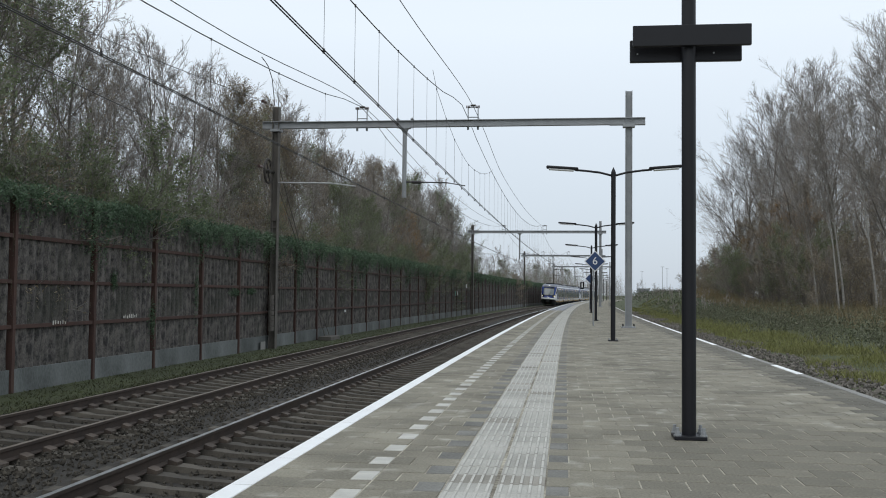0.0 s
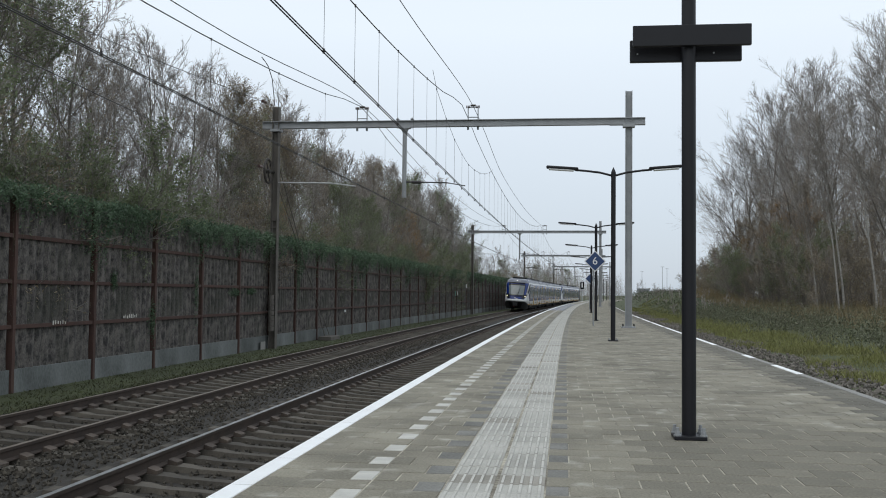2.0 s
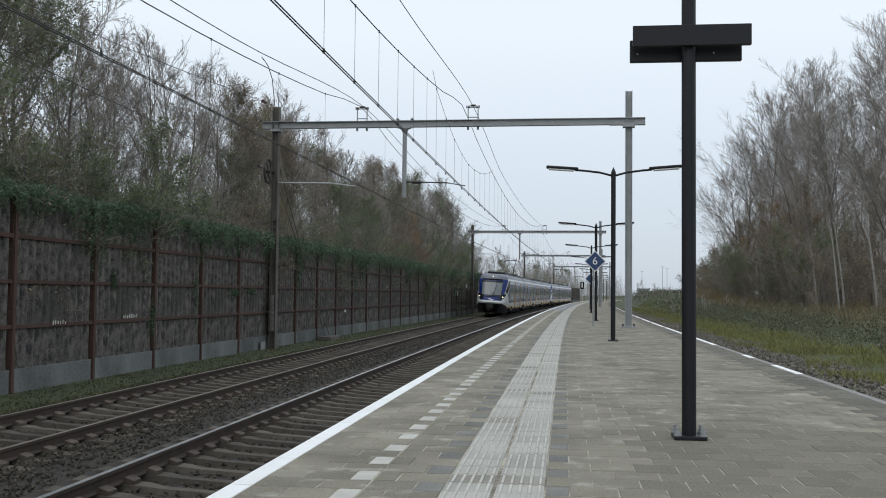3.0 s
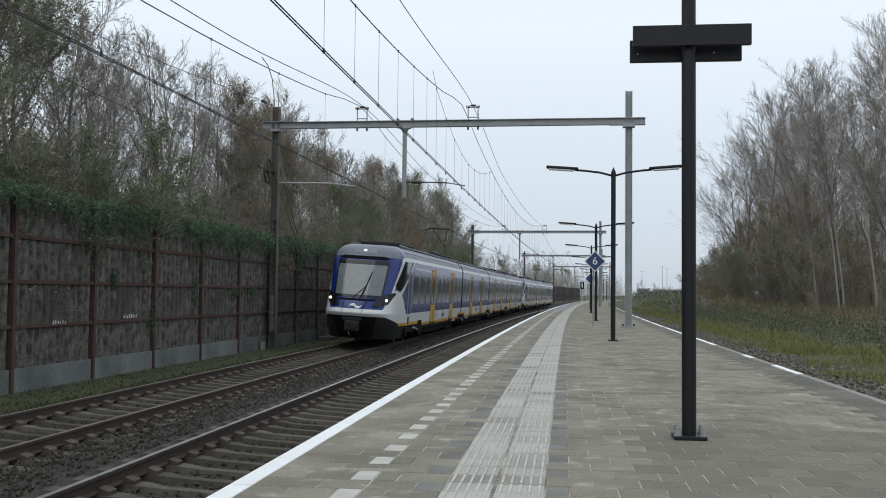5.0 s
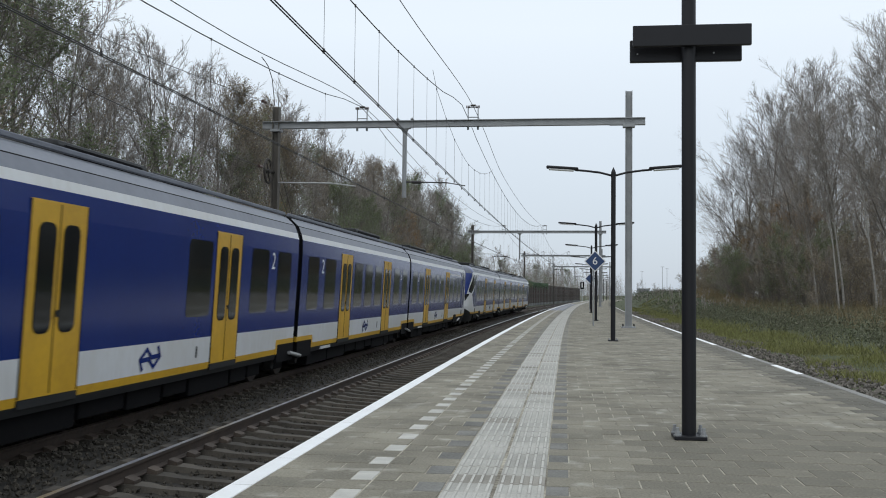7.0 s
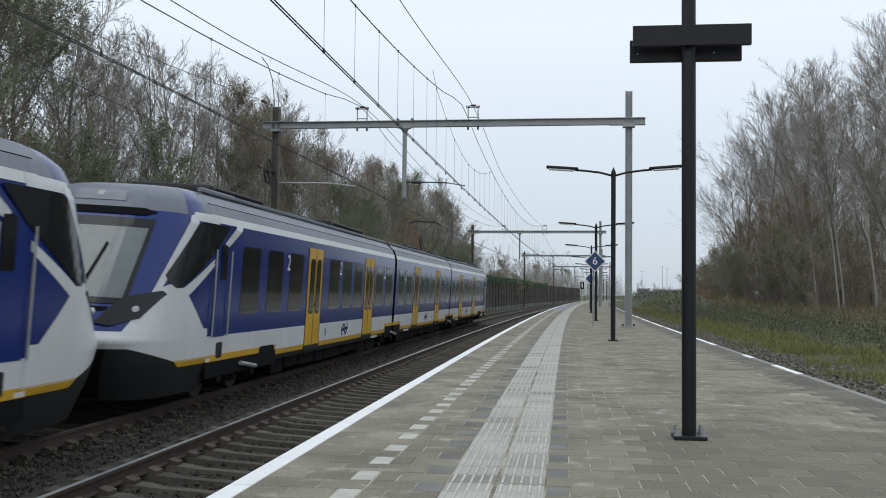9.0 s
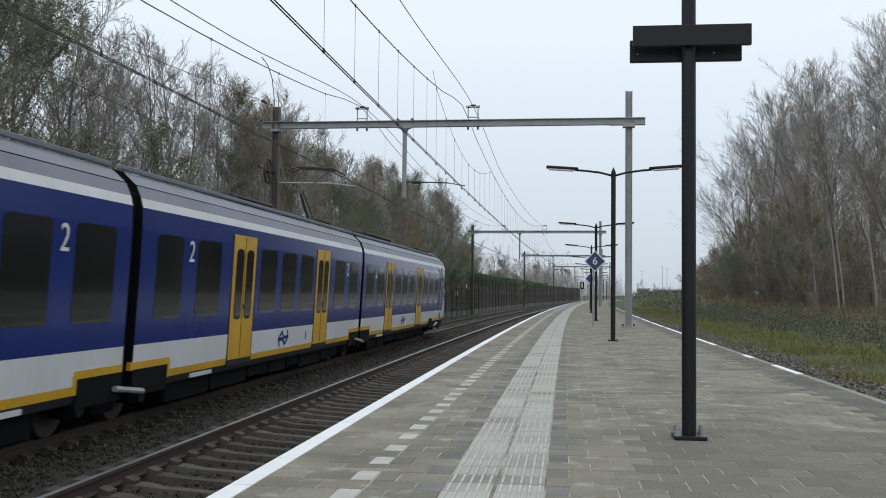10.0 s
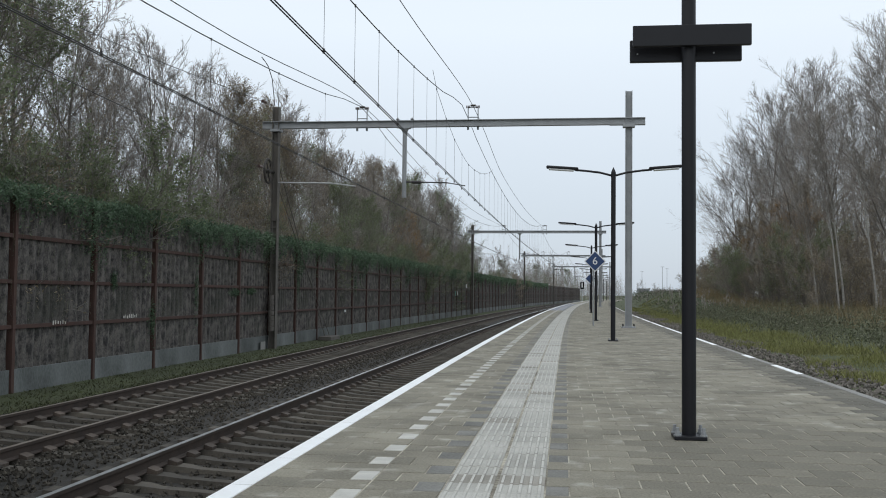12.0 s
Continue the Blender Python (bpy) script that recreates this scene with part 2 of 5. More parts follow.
def sweep(name, profile, s0, s1, ds, material, parent=None, closed=False, skip=None):
    """Sweep a profile of (X, z) along the line."""
    n = max(1, int(round((s1 - s0) / ds)))
    vs, fs = [], []
    for i in range(n + 1):
        s = s0 + (s1 - s0) * i / n
        vs += [place(X, s, z) for X, z in profile]
    k = len(profile)
    for i in range(n):
        for j in range(k if closed else k - 1):
            a, b = i * k + j, i * k + (j + 1) % k
            fs.append((a, b, b + k, a + k))
    if closed:
        fs += [tuple(range(k)), tuple(n * k + j for j in reversed(range(k)))]
    return raw(name, vs, fs, material, parent)


rnd = random.Random(7)

# ---- ground, trackbed, rails ----
def bank(X, s):
    """Height of the low earth bank beside the line, further along."""
    along_s = max(0.0, min(1.0, (s - 70) / 35)) * max(0.0, min(1.0, (230 - s) / 40))
    across = max(0.0, min(1.0, (X - 6.0) / 3.0)) * max(0.0, min(1.0, (17 - X) / 4.0))
    return 1.55 * along_s * across


def make_ground():
    vs, fs = [], []
    profile = [(-3000, -1.0), (-300, -1.0), (-60, -1.0), (-30, -1.0), (-14, -1.0), (-10.1, -1.0), (-9.7, -1.25), (-2.2, -1.25), (3.5, -0.2), (5.5, -0.17), (6.5, -0.13), (8, -0.1),
               (10, -0.05), (13, 0.0), (18, 0.05), (30, 0.0), (60, -0.3), (300, -0.5), (3000, -0.5)]
    rows = [-3000, -420, -100] + list(range(-60, 130, 3)) + [140, 155, 170, 190, 210, 230, 260, 320, 400, 520, 719, 3000]
    for s in rows:
        for X, z in profile:
            if -420 <= s <= 719:
                q = place(X, s, z + bank(X, s))
            else:
                q = Vector((X + place(0, max(-419, min(718, s))).x, s, z))
            near = abs(X) < 40 and 3.6 < X
            q.z += noise.noise(Vector((q.x * 0.4, q.y * 0.4, 0))) * 0.07 if near else 0
            vs.append(q)
    k = len(profile)
    for i in range(len(rows) - 1):
        for j in range(k - 1):
            a = i * k + j
            fs.append((a, a + 1, a + 1 + k, a + k))
    return tagged(raw("ground", vs, fs, M["grass"]), "rough winter grass ground beside the railway", "ground", kind="structure")


make_ground()
TRACKS = {"near": (-4.11, -0.788), "far": (-7.90, -0.807)}
CANT = math.asin(0.083 / 1.5)


def on_track(track, x, z):
    """Profile point x across and z above the rail plane of a canted track."""
    X, Z = TRACKS[track]
    return X + x * math.cos(CANT) + z * math.sin(CANT), Z - x * math.sin(CANT) + z * math.cos(CANT)


bed = tagged(sweep("trackbed", [(-10.3, -1.08), (-9.6, -1.0), (-9.0, -0.985)] + [on_track("far", x, z) for x, z in ((-1.35, -0.21), (-0.9, -0.25), (0.9, -0.25), (1.35, -0.21))] + [(-6.1, -1.03), (-5.8, -1.03)]
                   + [on_track("near", x, z) for x, z in ((-1.35, -0.21), (-0.9, -0.25), (0.9, -0.25), (1.35, -0.21))] + [(-2.5, -1.05), (-2.3, -1.1)], -120, 420, 3, M["ballast"]),
             "brown-grey crushed stone ballast of the double track", "ballast", kind="structure")


def bed_height(X):
    for t in ("near", "far"):
        cx, cz = TRACKS[t]
        if abs(X - cx) < 0.95:
            return on_track(t, X - cx, -0.245)[1]
    return -1.02


STONE_SHAPES = []
for i in range(8):
    r = random.Random(i)
    b = bmesh.new()
    bmesh.ops.create_uvsphere(b, u_segments=4, v_segments=2, radius=0.7)
    for v in b.verts:
        v.co *= r.uniform(0.65, 1.2)
    STONE_SHAPES.append(([v.co.copy() for v in b.verts], [[v.index for v in f.verts] for f in b.faces]))
    b.free()


def scatter_stones(name, label, count, spot, size, material):
    r = random.Random(name)
    vs, fs = [], []
    for _ in range(count):
        q = spot(r)
        sv, sf = r.choice(STONE_SHAPES)
        m = Matrix.LocRotScale(q, Euler((r.random() * 6, r.random() * 6, r.random() * 6)), Vector((1, 1, 0.8)) * r.uniform(*size))
        o = len(vs)
        vs += [m @ v for v in sv]
        fs += [tuple(i + o for i in f) for f in sf]
    return tagged(raw(name, vs, fs, material), label, "ballast", kind="stuff")


def spot_track(r):
    s = 8 + 62 * r.random() ** 1.9
    X = r.uniform(-9.6, -2.6)
    return place(X, s, bed_height(X) + r.uniform(-0.01, 0.025))


def spot_right(r):
    s = 8 + 75 * r.random() ** 1.6
    X = 3.85 + 1.35 * r.random() ** 0.9 + 0.3 * math.sin(s * 0.7)
    return place(X, s, -0.18 + (X - 3.8) * 0.02 + r.uniform(-0.01, 0.05))


scatter_stones("ballast_stones", "loose brown ballast stones between the rails", 24000, spot_track, (0.025, 0.06), M["stone"])
scatter_stones("gravel_strip", "grey loose gravel along the platform's back edge", 8000, spot_right, (0.03, 0.075), M["stone_grey"])

RAIL = [(-0.036, 0.0), (-0.036, -0.035), (-0.009, -0.05), (-0.009, -0.14), (-0.07, -0.155), (-0.07, -0.17), (0.07, -0.17), (0.07, -0.155), (0.009, -0.14), (0.009, -0.05), (0.036, -0.035), (0.036, 0.0)]


def make_track(track, label):
    root = thing("railway_track", label, "railway track", kind="structure")
    for side in (-0.75, 0.75):
        sweep("rail", [on_track(track, side + x, z) for x, z in RAIL], -120, 420, 2, M["rail_rust"], root, closed=True)
        sweep("running_surface", [on_track(track, side + x, 0.003) for x in (-0.03, 0.03)], -120, 420, 2, M["rail_top" if track == "near" else "rail_worn"], root)
    vs, fs = [], []
    # twin-block shaped concrete sleepers: raised ends, waisted middle
    outline = [(-1.28, 0.14, -0.19), (-1.28, 0.15, -0.175), (-0.45, 0.14, -0.178), (-0.3, 0.10, -0.195), (0.3, 0.10, -0.195), (0.45, 0.14, -0.178), (1.28, 0.15, -0.175), (1.28, 0.14, -0.19)]
    fvs, ffs = [], []
    for i in range(-10, 300):
        s = 0.3 + i * 0.6
        o = len(vs)
        for x, w, z in outline:
            X, Z = on_track(track, x, z)
            for dw, dz in ((-w, -0.1), (-w + 0.025, 0.0), (w - 0.025, 0.0), (w, -0.1)):
                vs.append(place(X, s + dw, Z + dz))
        for j in range(len(outline) - 1):
            for k in range(3):
                a = o + j * 4 + k
                fs.append((a, a + 1, a + 5, a + 4))
        fs += [(o, o + 3, o + 2, o + 1), (o + 28, o + 29, o + 30, o + 31)]
        for side in (-0.75, 0.75):
            for d in (-0.125, 0.125):
                o2 = len(fvs)
                for dx in (-0.06, 0.06):
                    for dy in (-0.09, 0.09):
                        for dz in (-0.175, -0.105 if dx * d < 0 else -0.135):
                            X, Z = on_track(track, side + d + dx, dz)
                            fvs.append(place(X, s + dy, Z))
                ffs += [tuple(o2 + q for q in f) for f in ((0, 1, 3, 2), (4, 6, 7, 5), (0, 4, 5, 1), (2, 3, 7, 6), (1, 5, 7, 3))]
    tagged(raw("sleepers", vs, fs, M["sleeper"], root), "weathered concrete sleepers", kind="stuff")
    tagged(raw("rail_fastenings", fvs, ffs, M["fastener"], root), "rusty rail fastenings", kind="stuff")
    return root


make_track("near", "shiny-topped rails on concrete sleepers beside the platform")
make_track("far", "rusty brown rails on concrete sleepers beside the noise barrier")

# ---- platform ----
P_L, P_R = -2.078, 3.72
STRIP_L, STRIP_R = -0.735, -0.107
DASH_L = -1.366
platform = thing("platform", "station platform paved with grey-brown concrete tiles", "platform", kind="structure")
sweep("platform_base", [(P_L + 0.06, -1.1), (P_L + 0.06, -0.1), (P_L + 0.02, -0.1), (P_L + 0.02, -0.0045), (P_R - 0.02, -0.0045), (P_R - 0.02, -1.1)], -60, 270, 3, M["joint"], platform)
# white painted edge stones
evs, efs = [], []
s = -12.0
while s < 260:
    prof = [(P_L, -0.11), (P_L, -0.012), (P_L + 0.012, 0.0), (P_L + 0.150, 0.0), (P_L + 0.155, -0.012)]
    o = len(evs)
    for q in (s + 0.003, s + 0.997):
        evs += [place(X, q, z) for X, z in prof]
    efs += [(o + j, o + j + 1, o + j + 6, o + j + 5) for j in range(4)]
    s += 1.0
tagged(raw("edge_stones", evs, efs, M["edge_white"], platform), "white painted platform edge stones", kind="stuff")


def tile_geometry(w, l, c=0.004):
    v = [(0, 0, -0.008), (w, 0, -0.008), (w, l, -0.008), (0, l, -0.008), (c, c, 0), (w - c, c, 0), (w - c, l - c, 0), (c, l - c, 0)]
    f = [(4, 5, 6, 7), (0, 1, 5, 4), (1, 2, 6, 5), (2, 3, 7, 6), (3, 0, 4, 7)]
    return v, f


def rib_geometry(w, l):
    v, f = tile_geometry(w, l)
    for k in range(5):
        x = w * (k + 0.5) / 5
        h = 0.007
        o = len(v)
        v += [(x - 0.014, 0.008, 0), (x - 0.008, 0.012, h), (x + 0.008, 0.012, h), (x + 0.014, 0.008, 0),
              (x - 0.014, l - 0.008, 0), (x - 0.008, l - 0.012, h), (x + 0.008, l - 0.012, h), (x + 0.014, l - 0.008, 0)]
        f += [(o, o + 1, o + 5, o + 4), (o + 1, o + 2, o + 6, o + 5), (o + 2, o + 3, o + 7, o + 6), (o, o + 3, o + 2, o + 1), (o + 4, o + 5, o + 6, o + 7)]
    return v, f


# every tile of the paving: (kind, X, width, row)
def row_tiles(i):
    out = []
    odd = i % 2
    # between the edge and the dashes
    x = P_L + 0.158
    if odd:
        out += [("tile", x, DASH_L - 0.15 - x, i), ("tile", DASH_L - 0.15, 0.30, i)]
    else:
        out += [("tile", x, DASH_L - 0.3 - x, i), ("tile", DASH_L - 0.3, 0.30, i), ("line", DASH_L, 0.15, i)]
    x = DASH_L + 0.15
    if odd:
        out += [("tile", x, 0.30, i), ("dark", x + 0.30, STRIP_L - x - 0.30, i)]
    else:
        out += [("tile", x, 0.15, i), ("tile", x + 0.15, STRIP_L - x - 0.15, i)]
    half = (STRIP_R - STRIP_L) / 2
    worn = "rib_worn" if (i * 7919) % 23 < 3 else "rib"
    out += [(worn, STRIP_L, half - 0.006, i), ("rib" if (i * 104729) % 19 else "rib_worn", STRIP_L + half + 0.006, half - 0.006, i)]
    x = STRIP_R
    if odd:
        out.append(("dark", x, 0.15, i))
        x += 0.15
    while x < P_R - 0.13:
        w = min(0.30, P_R - 0.112 - x)
        if w > 0.03:
            out.append(("stain" if x > P_R - 0.8 else "tile", x, w, i))
        x += 0.30
    return out


ROW = 0.3
ROW0 = 6.4436 - 0.15
bins = {}
singles = []
for i in range(-62, 860):
    s = ROW0 + i * ROW
    if s > 262:
        break
    for kind, X, w, _ in row_tiles(i):
        if kind == "line" and s > 33:
            kind = "worn"
        if kind == "tile" and X < STRIP_L and 75 < s < 125:
            kind = "blue"
        if kind == "tile" and DASH_L - 0.02 < X + w - 0.15 < DASH_L + 0.02 and s > 33 and w > 0.2:
            bins.setdefault("worn", []).append((X + w - 0.15, s, 0.15))
            w -= 0.15
        near = 4.9 < s < 9.2 and kind == "tile" and 0.4 < X < 3.2
        (singles if near else bins.setdefault(kind, [])).append((X, s, w))
KIND_MAT = {"tile": "tile", "stain": "tile_stain", "dark": "tile_dark", "blue": "tile_blue", "line": "tile_white", "worn": "tile_line", "rib": "rib_tile", "rib_worn": "rib_worn"}
KIND_NAME = {"tile": "paving_tiles", "stain": "stained_tiles", "dark": "dark_tiles", "blue": "blue_grey_tiles", "line": "white_marker_tiles", "worn": "worn_marker_line", "rib": "ribbed_guidance_tiles", "rib_worn": "worn_guidance_tiles"}
GAP = 0.007
for kind, lots in bins.items():
    vs, fs, ix = [], [], []
    for X, s, w in lots:
        v, f = (rib_geometry if kind.startswith("rib") and s < 60 else tile_geometry)(w - GAP, ROW - GAP)
        o = len(vs)
        dz = rnd.uniform(-0.0025, 0.0015) + (0.001 if kind == "rib" else 0)
        tx, ty = rnd.uniform(-0.004, 0.004), rnd.uniform(-0.004, 0.004)
        vs += [place(X + a, s + b, c + dz + a * tx + b * ty) for a, b, c in v]
        fs += [tuple(q + o for q in g) for g in f]
        ix += [1 if j >= 5 and (j - 5) % 5 == 1 else 0 for j in range(len(f))]
    tagged(raw(KIND_NAME[kind], vs, fs, [M[KIND_MAT[kind]], M["rib_top"]], platform, ix), "", kind="stuff")


def kerb(s0, length, white):
    b = bmesh.new()
    box(b, -0.11, 0.004, -0.3, 0.0, length - 0.004, 0.006, 0.008)
    ob = part("kerb_stone", b, M["edge_white" if white else "concrete"], platform)
    ob.matrix_basis = at(P_R, s0)


for i in range(-8, 110):
    s = 3.0 + i
    white = 15.4 < s < 17.8 or 19.5 < s < 20.5 or 24.5 < s < 70 and i % 7 or s >= 70 and i % 3 == 0
    kerb(s, 1.0, white)


# ---- noise barrier ----
W_X, BAY, W_S = -11.62, 3.555, 19.49 - 3.555 * 8
barrier = thing("noise_barrier", "rusty steel framed noise barrier of waved panels, hung with ivy", "noise barrier", kind="structure")
BAYS = 92


def barrier_parts():
    bp = bmesh.new()
    box(bp, -0.09, -0.06, -1.05, 0.06, 0.06, 3.25, 0.008)
    box(bp, 0.06, -0.055, -1.05, 0.08, 0.055, 3.25)
    post = part("post", bp, M["rust"], barrier)
    post.matrix_basis = at(W_X, W_S)
    bp = bmesh.new()
    box(bp, -0.07, 0.065, -1.05, 0.05, BAY - 0.065, -0.50, 0.012)
    plinth = part("plinth_panel", bp, M["plinth"], barrier)
    plinth.matrix_basis = at(W_X, W_S)
    # wood-fibre panel pressed into upright waves, with a lumpy surface
    ridges, per, rows = 11, 6, 14
    cols = ridges * per + 1
    vs, fs = [], []
    for j in range(rows + 1):
        z = -0.50 + 3.72 * j / rows
        for i in range(cols):
            y = 0.066 + (BAY - 0.132) * i / (cols - 1)
            bulge = abs(math.sin(math.pi * i / per)) ** 0.7
            lump = 0.012 * noise.noise(Vector((y * 3.1, z * 2.3, 4.0))) + 0.008 * noise.noise(Vector((y * 11, z * 9, 1.0)))
            vs.append((-0.075 + 0.10 * bulge + 1.3 * lump, y, z))
    for j in range(rows):
        for i in range(cols - 1):
            a = j * cols + i
            fs.append((a, a + 1, a + 1 + cols, a + cols))
    o = len(vs)
    vs += [(-0.09, 0.066, -0.50), (-0.09, BAY - 0.066, -0.50), (-0.09, BAY - 0.066, 3.22), (-0.09, 0.066, 3.22)]
    fs.append((o, o + 3, o + 2, o + 1))
    slats = raw("wave_panel", vs, fs, M["slat"], barrier, smooth=True)
    slats.matrix_basis = at(W_X, W_S)
    bp = bmesh.new()
    box(bp, 0.0, 0.065, -0.045, 0.06, BAY - 0.065, 0.045, 0.006)
    rails = []
    for z in (0.40, 1.36, 2.33):
        ob = part("rail_bar", bp.copy(), M["rust"], barrier)
        if rails:
            ob.data = rails[0].data
        ob.matrix_basis = at(W_X, W_S, z)
        rails.append(ob)
    bp.free()
    for k in range(1, BAYS):
        for ob, z in [(post, 0), (plinth, 0), (slats, 0)] + [(r, zz) for r, zz in zip(rails, (0.40, 1.36, 2.33))]:
            c = ob.copy()
            scene.collection.objects.link(c)
            c.matrix_basis = at(W_X, W_S + BAY * k, z)


barrier_parts()


# ---- overhead line portals ----
def h_beam(bm, x0, x1, y, z0, z1, w=0.2):
    box(bm, x0, y - w / 2, z1 - 0.025, x1, y + w / 2, z1)
    box(bm, x0, y - w / 2, z0, x1, y + w / 2, z0 + 0.025)
    box(bm, x0, y - 0.02, z0 + 0.025, x1, y + 0.02, z1 - 0.025)


def portal(s, xl, xr, zb, zt, full=True):
    root = thing("catenary_portal", "steel portal of the overhead line spanning both tracks", "catenary portal", at(0, s), "overhead line portals")
    b = bmesh.new()
    for x0, x1 in ((-0.13, -0.10), (0.10, 0.13)):
        box(b, xl + x0, -0.14, -1.1, xl + x1, 0.14, zt + 0.6)
    box(b, xl - 0.1, -0.012, -1.1, xl + 0.1, 0.012, zt + 0.6)
    for k in range(8):
        box(b, xl - 0.14, -0.15, 2.0 + k * 0.28, xl + 0.14, 0.15, 2.04 + k * 0.28)
    part("brown_mast", b, M["mast_brown"], root, "dark brown steel mast")
    b = bmesh.new()
    for x0, x1 in ((-0.125, -0.10), (0.10, 0.125)):
        box(b, xr + x0, -0.125, 0.06, xr + x1, 0.125, zt + 1.0)
    box(b, xr - 0.1, -0.012, 0.06, xr + 0.1, 0.012, zt + 1.0)
    mast = part("grey_mast", b, M["galv"], root, "galvanised steel mast on a base plate")
    for k, z0, z1 in ((0.24, 0.03, 0.07), (0.26, 0.0, 0.03)):
        bb = bmesh.new()
        box(bb, xr - k, -k, z0, xr + k, k, z1, 0.006)
        part("base_plate", bb, M["galv"], mast)
    for dx in (-0.2, 0.2):
        for dy in (-0.2, 0.2):
            bb = bmesh.new()
            tube(bb, (xr + dx, dy, 0.05), (xr + dx, dy, 0.14), 0.025, n=6)
            part("bolt", bb, M["steel_dark"], mast)
    b = bmesh.new()
    h_beam(b, xl - 0.55, xr + 0.6, -0.02, zb, zt)
    part("cross_beam", b, M["galv"], root)
    for args in ((xl - 0.5, -0.16, zt, xl + 0.7, -0.1, zt + 0.02), (xl - 0.2, -0.18, zb - 0.12, xl + 0.2, 0.18, zb - 0.02), (xr - 0.22, -0.18, zb - 0.10, xr + 0.22, 0.18, zb - 0.01), (xr - 0.7, -0.135, zb - 0.012, xr + 0.6, 0.1, zb)):
        b = bmesh.new()
        box(b, *args)
        part("bracket", b, M["galv"], root)
    b = bmesh.new()
    xd = -6.25
    tube(b, (xd, 0, zb), (xd, 0, 4.85), 0.085, n=12)
    box(b, xd - 0.22, -0.12, zb - 0.05, xd + 0.22, 0.12, zb)
    tube(b, (xd, 0, zb - 0.2), (xd, 0, zb - 0.05), 0.09, 0.16, n=12)
    for dx in (-0.28, 0.28):
        tube(b, (xd + dx, 0, zb - 0.04), (xd + dx, 0, zt + 0.12), 0.02, n=6)
        box(b, xd + dx - 0.05, -0.1, zt + 0.03, xd + dx + 0.05, 0.1, zt + 0.07)
    part("drop_post", b, M["galv"], root)
    for x in (-7.93, -3.62):
        b = bmesh.new()
        for dx in (-0.19, 0.19):
            tube(b, (x + dx, 0, zb - 0.05), (x + dx, 0, zt + 0.52), 0.022, n=6)
            tube(b, (x + dx, 0, zb - 0.12), (x + dx, 0, zb), 0.045, n=6)
        tube(b, (x - 0.22, 0, zt + 0.1), (x + 0.22, 0, zt + 0.1), 0.02, n=6)
        tube(b, (x - 0.19, 0, zt + 0.48), (x + 0.19, 0, zt + 0.48), 0.02, n=6)
        part("wire_frame", b, M["galv"], root)
        for dx in (-0.19, 0.19):
            b = bmesh.new()
            for k in range(3):
                tube(b, (x + dx - 0.07 + 0.05 * k, 0, zt + 0.5), (x + dx - 0.04 + 0.05 * k, 0, zt + 0.5), 0.055, n=8)
            part("insulator", b, M["insulator"], root)
        b = bmesh.new()
        tube(b, (x - 0.1, 0, zt + 0.55), (x + 0.1, 0, zt + 0.55), 0.04, n=8)
        part("clamp", b, M["steel_dark"], root)
    for x0, x1, material in ((xd, -3.9, "wire"), (xl + 0.1, -8.15, "wire_light")):
        b = bmesh.new()
        xm = x0 + (x1 - x0) * 0.7
        tube(b, (x0, 0, 5.46), (xm, 0, 5.42), 0.025, n=6)
        tube(b, (xm, 0, 5.42), (x1, 0, 5.30), 0.02, n=6)
        if material == "wire":
            tube(b, (x0 + 0.3, 0, 5.45), (x0 + 0.65, 0, 5.44), 0.06, n=8)
        part("steady_arm", b, M[material], root)
    if full:
        b = bmesh.new()
        wx, wy, wz, wr = xl - 0.16, -0.45, 5.85, 0.46
        ring = [(wx, wy + wr * math.cos(k * 0.2618), wz + wr * math.sin(k * 0.2618)) for k in range(25)]
        for q0, q1 in zip(ring, ring[1:]):
            tube(b, q0, q1, 0.045, n=6)
        for k in range(6):
            tube(b, (wx, wy, wz), ring[k * 4], 0.025, n=6)
        tube(b, (wx - 0.08, wy, wz), (wx + 0.08, wy, wz), 0.09, n=10)
        tube(b, (wx, wy, wz), (wx + 0.1, 0, wz), 0.05, n=8)
        part("tension_wheel", b, M["steel_dark"], root)
        b = bmesh.new()
        for k in range(7):
            tube(b, (xl + 0.05, -0.42, -0.3 + k * 0.2), (xl + 0.05, -0.42, -0.13 + k * 0.2), 0.11, n=12)
        tube(b, (xl + 0.05, -0.42, 1.0), (xl + 0.05, -0.42, 5.5), 0.012, n=5)
        part("counterweight", b, M["mast_brown"], root)
    return root


portal(37.0, -11.35, 2.22, 7.56, 7.82)
portal(103.5, -11.25, 2.15, 7.62, 7.90, False)
portal(167.0, -11.1, 1.9, 7.62, 7.90, False)
portal(232.0, -11.1, 1.9, 7.62, 7.90, False)


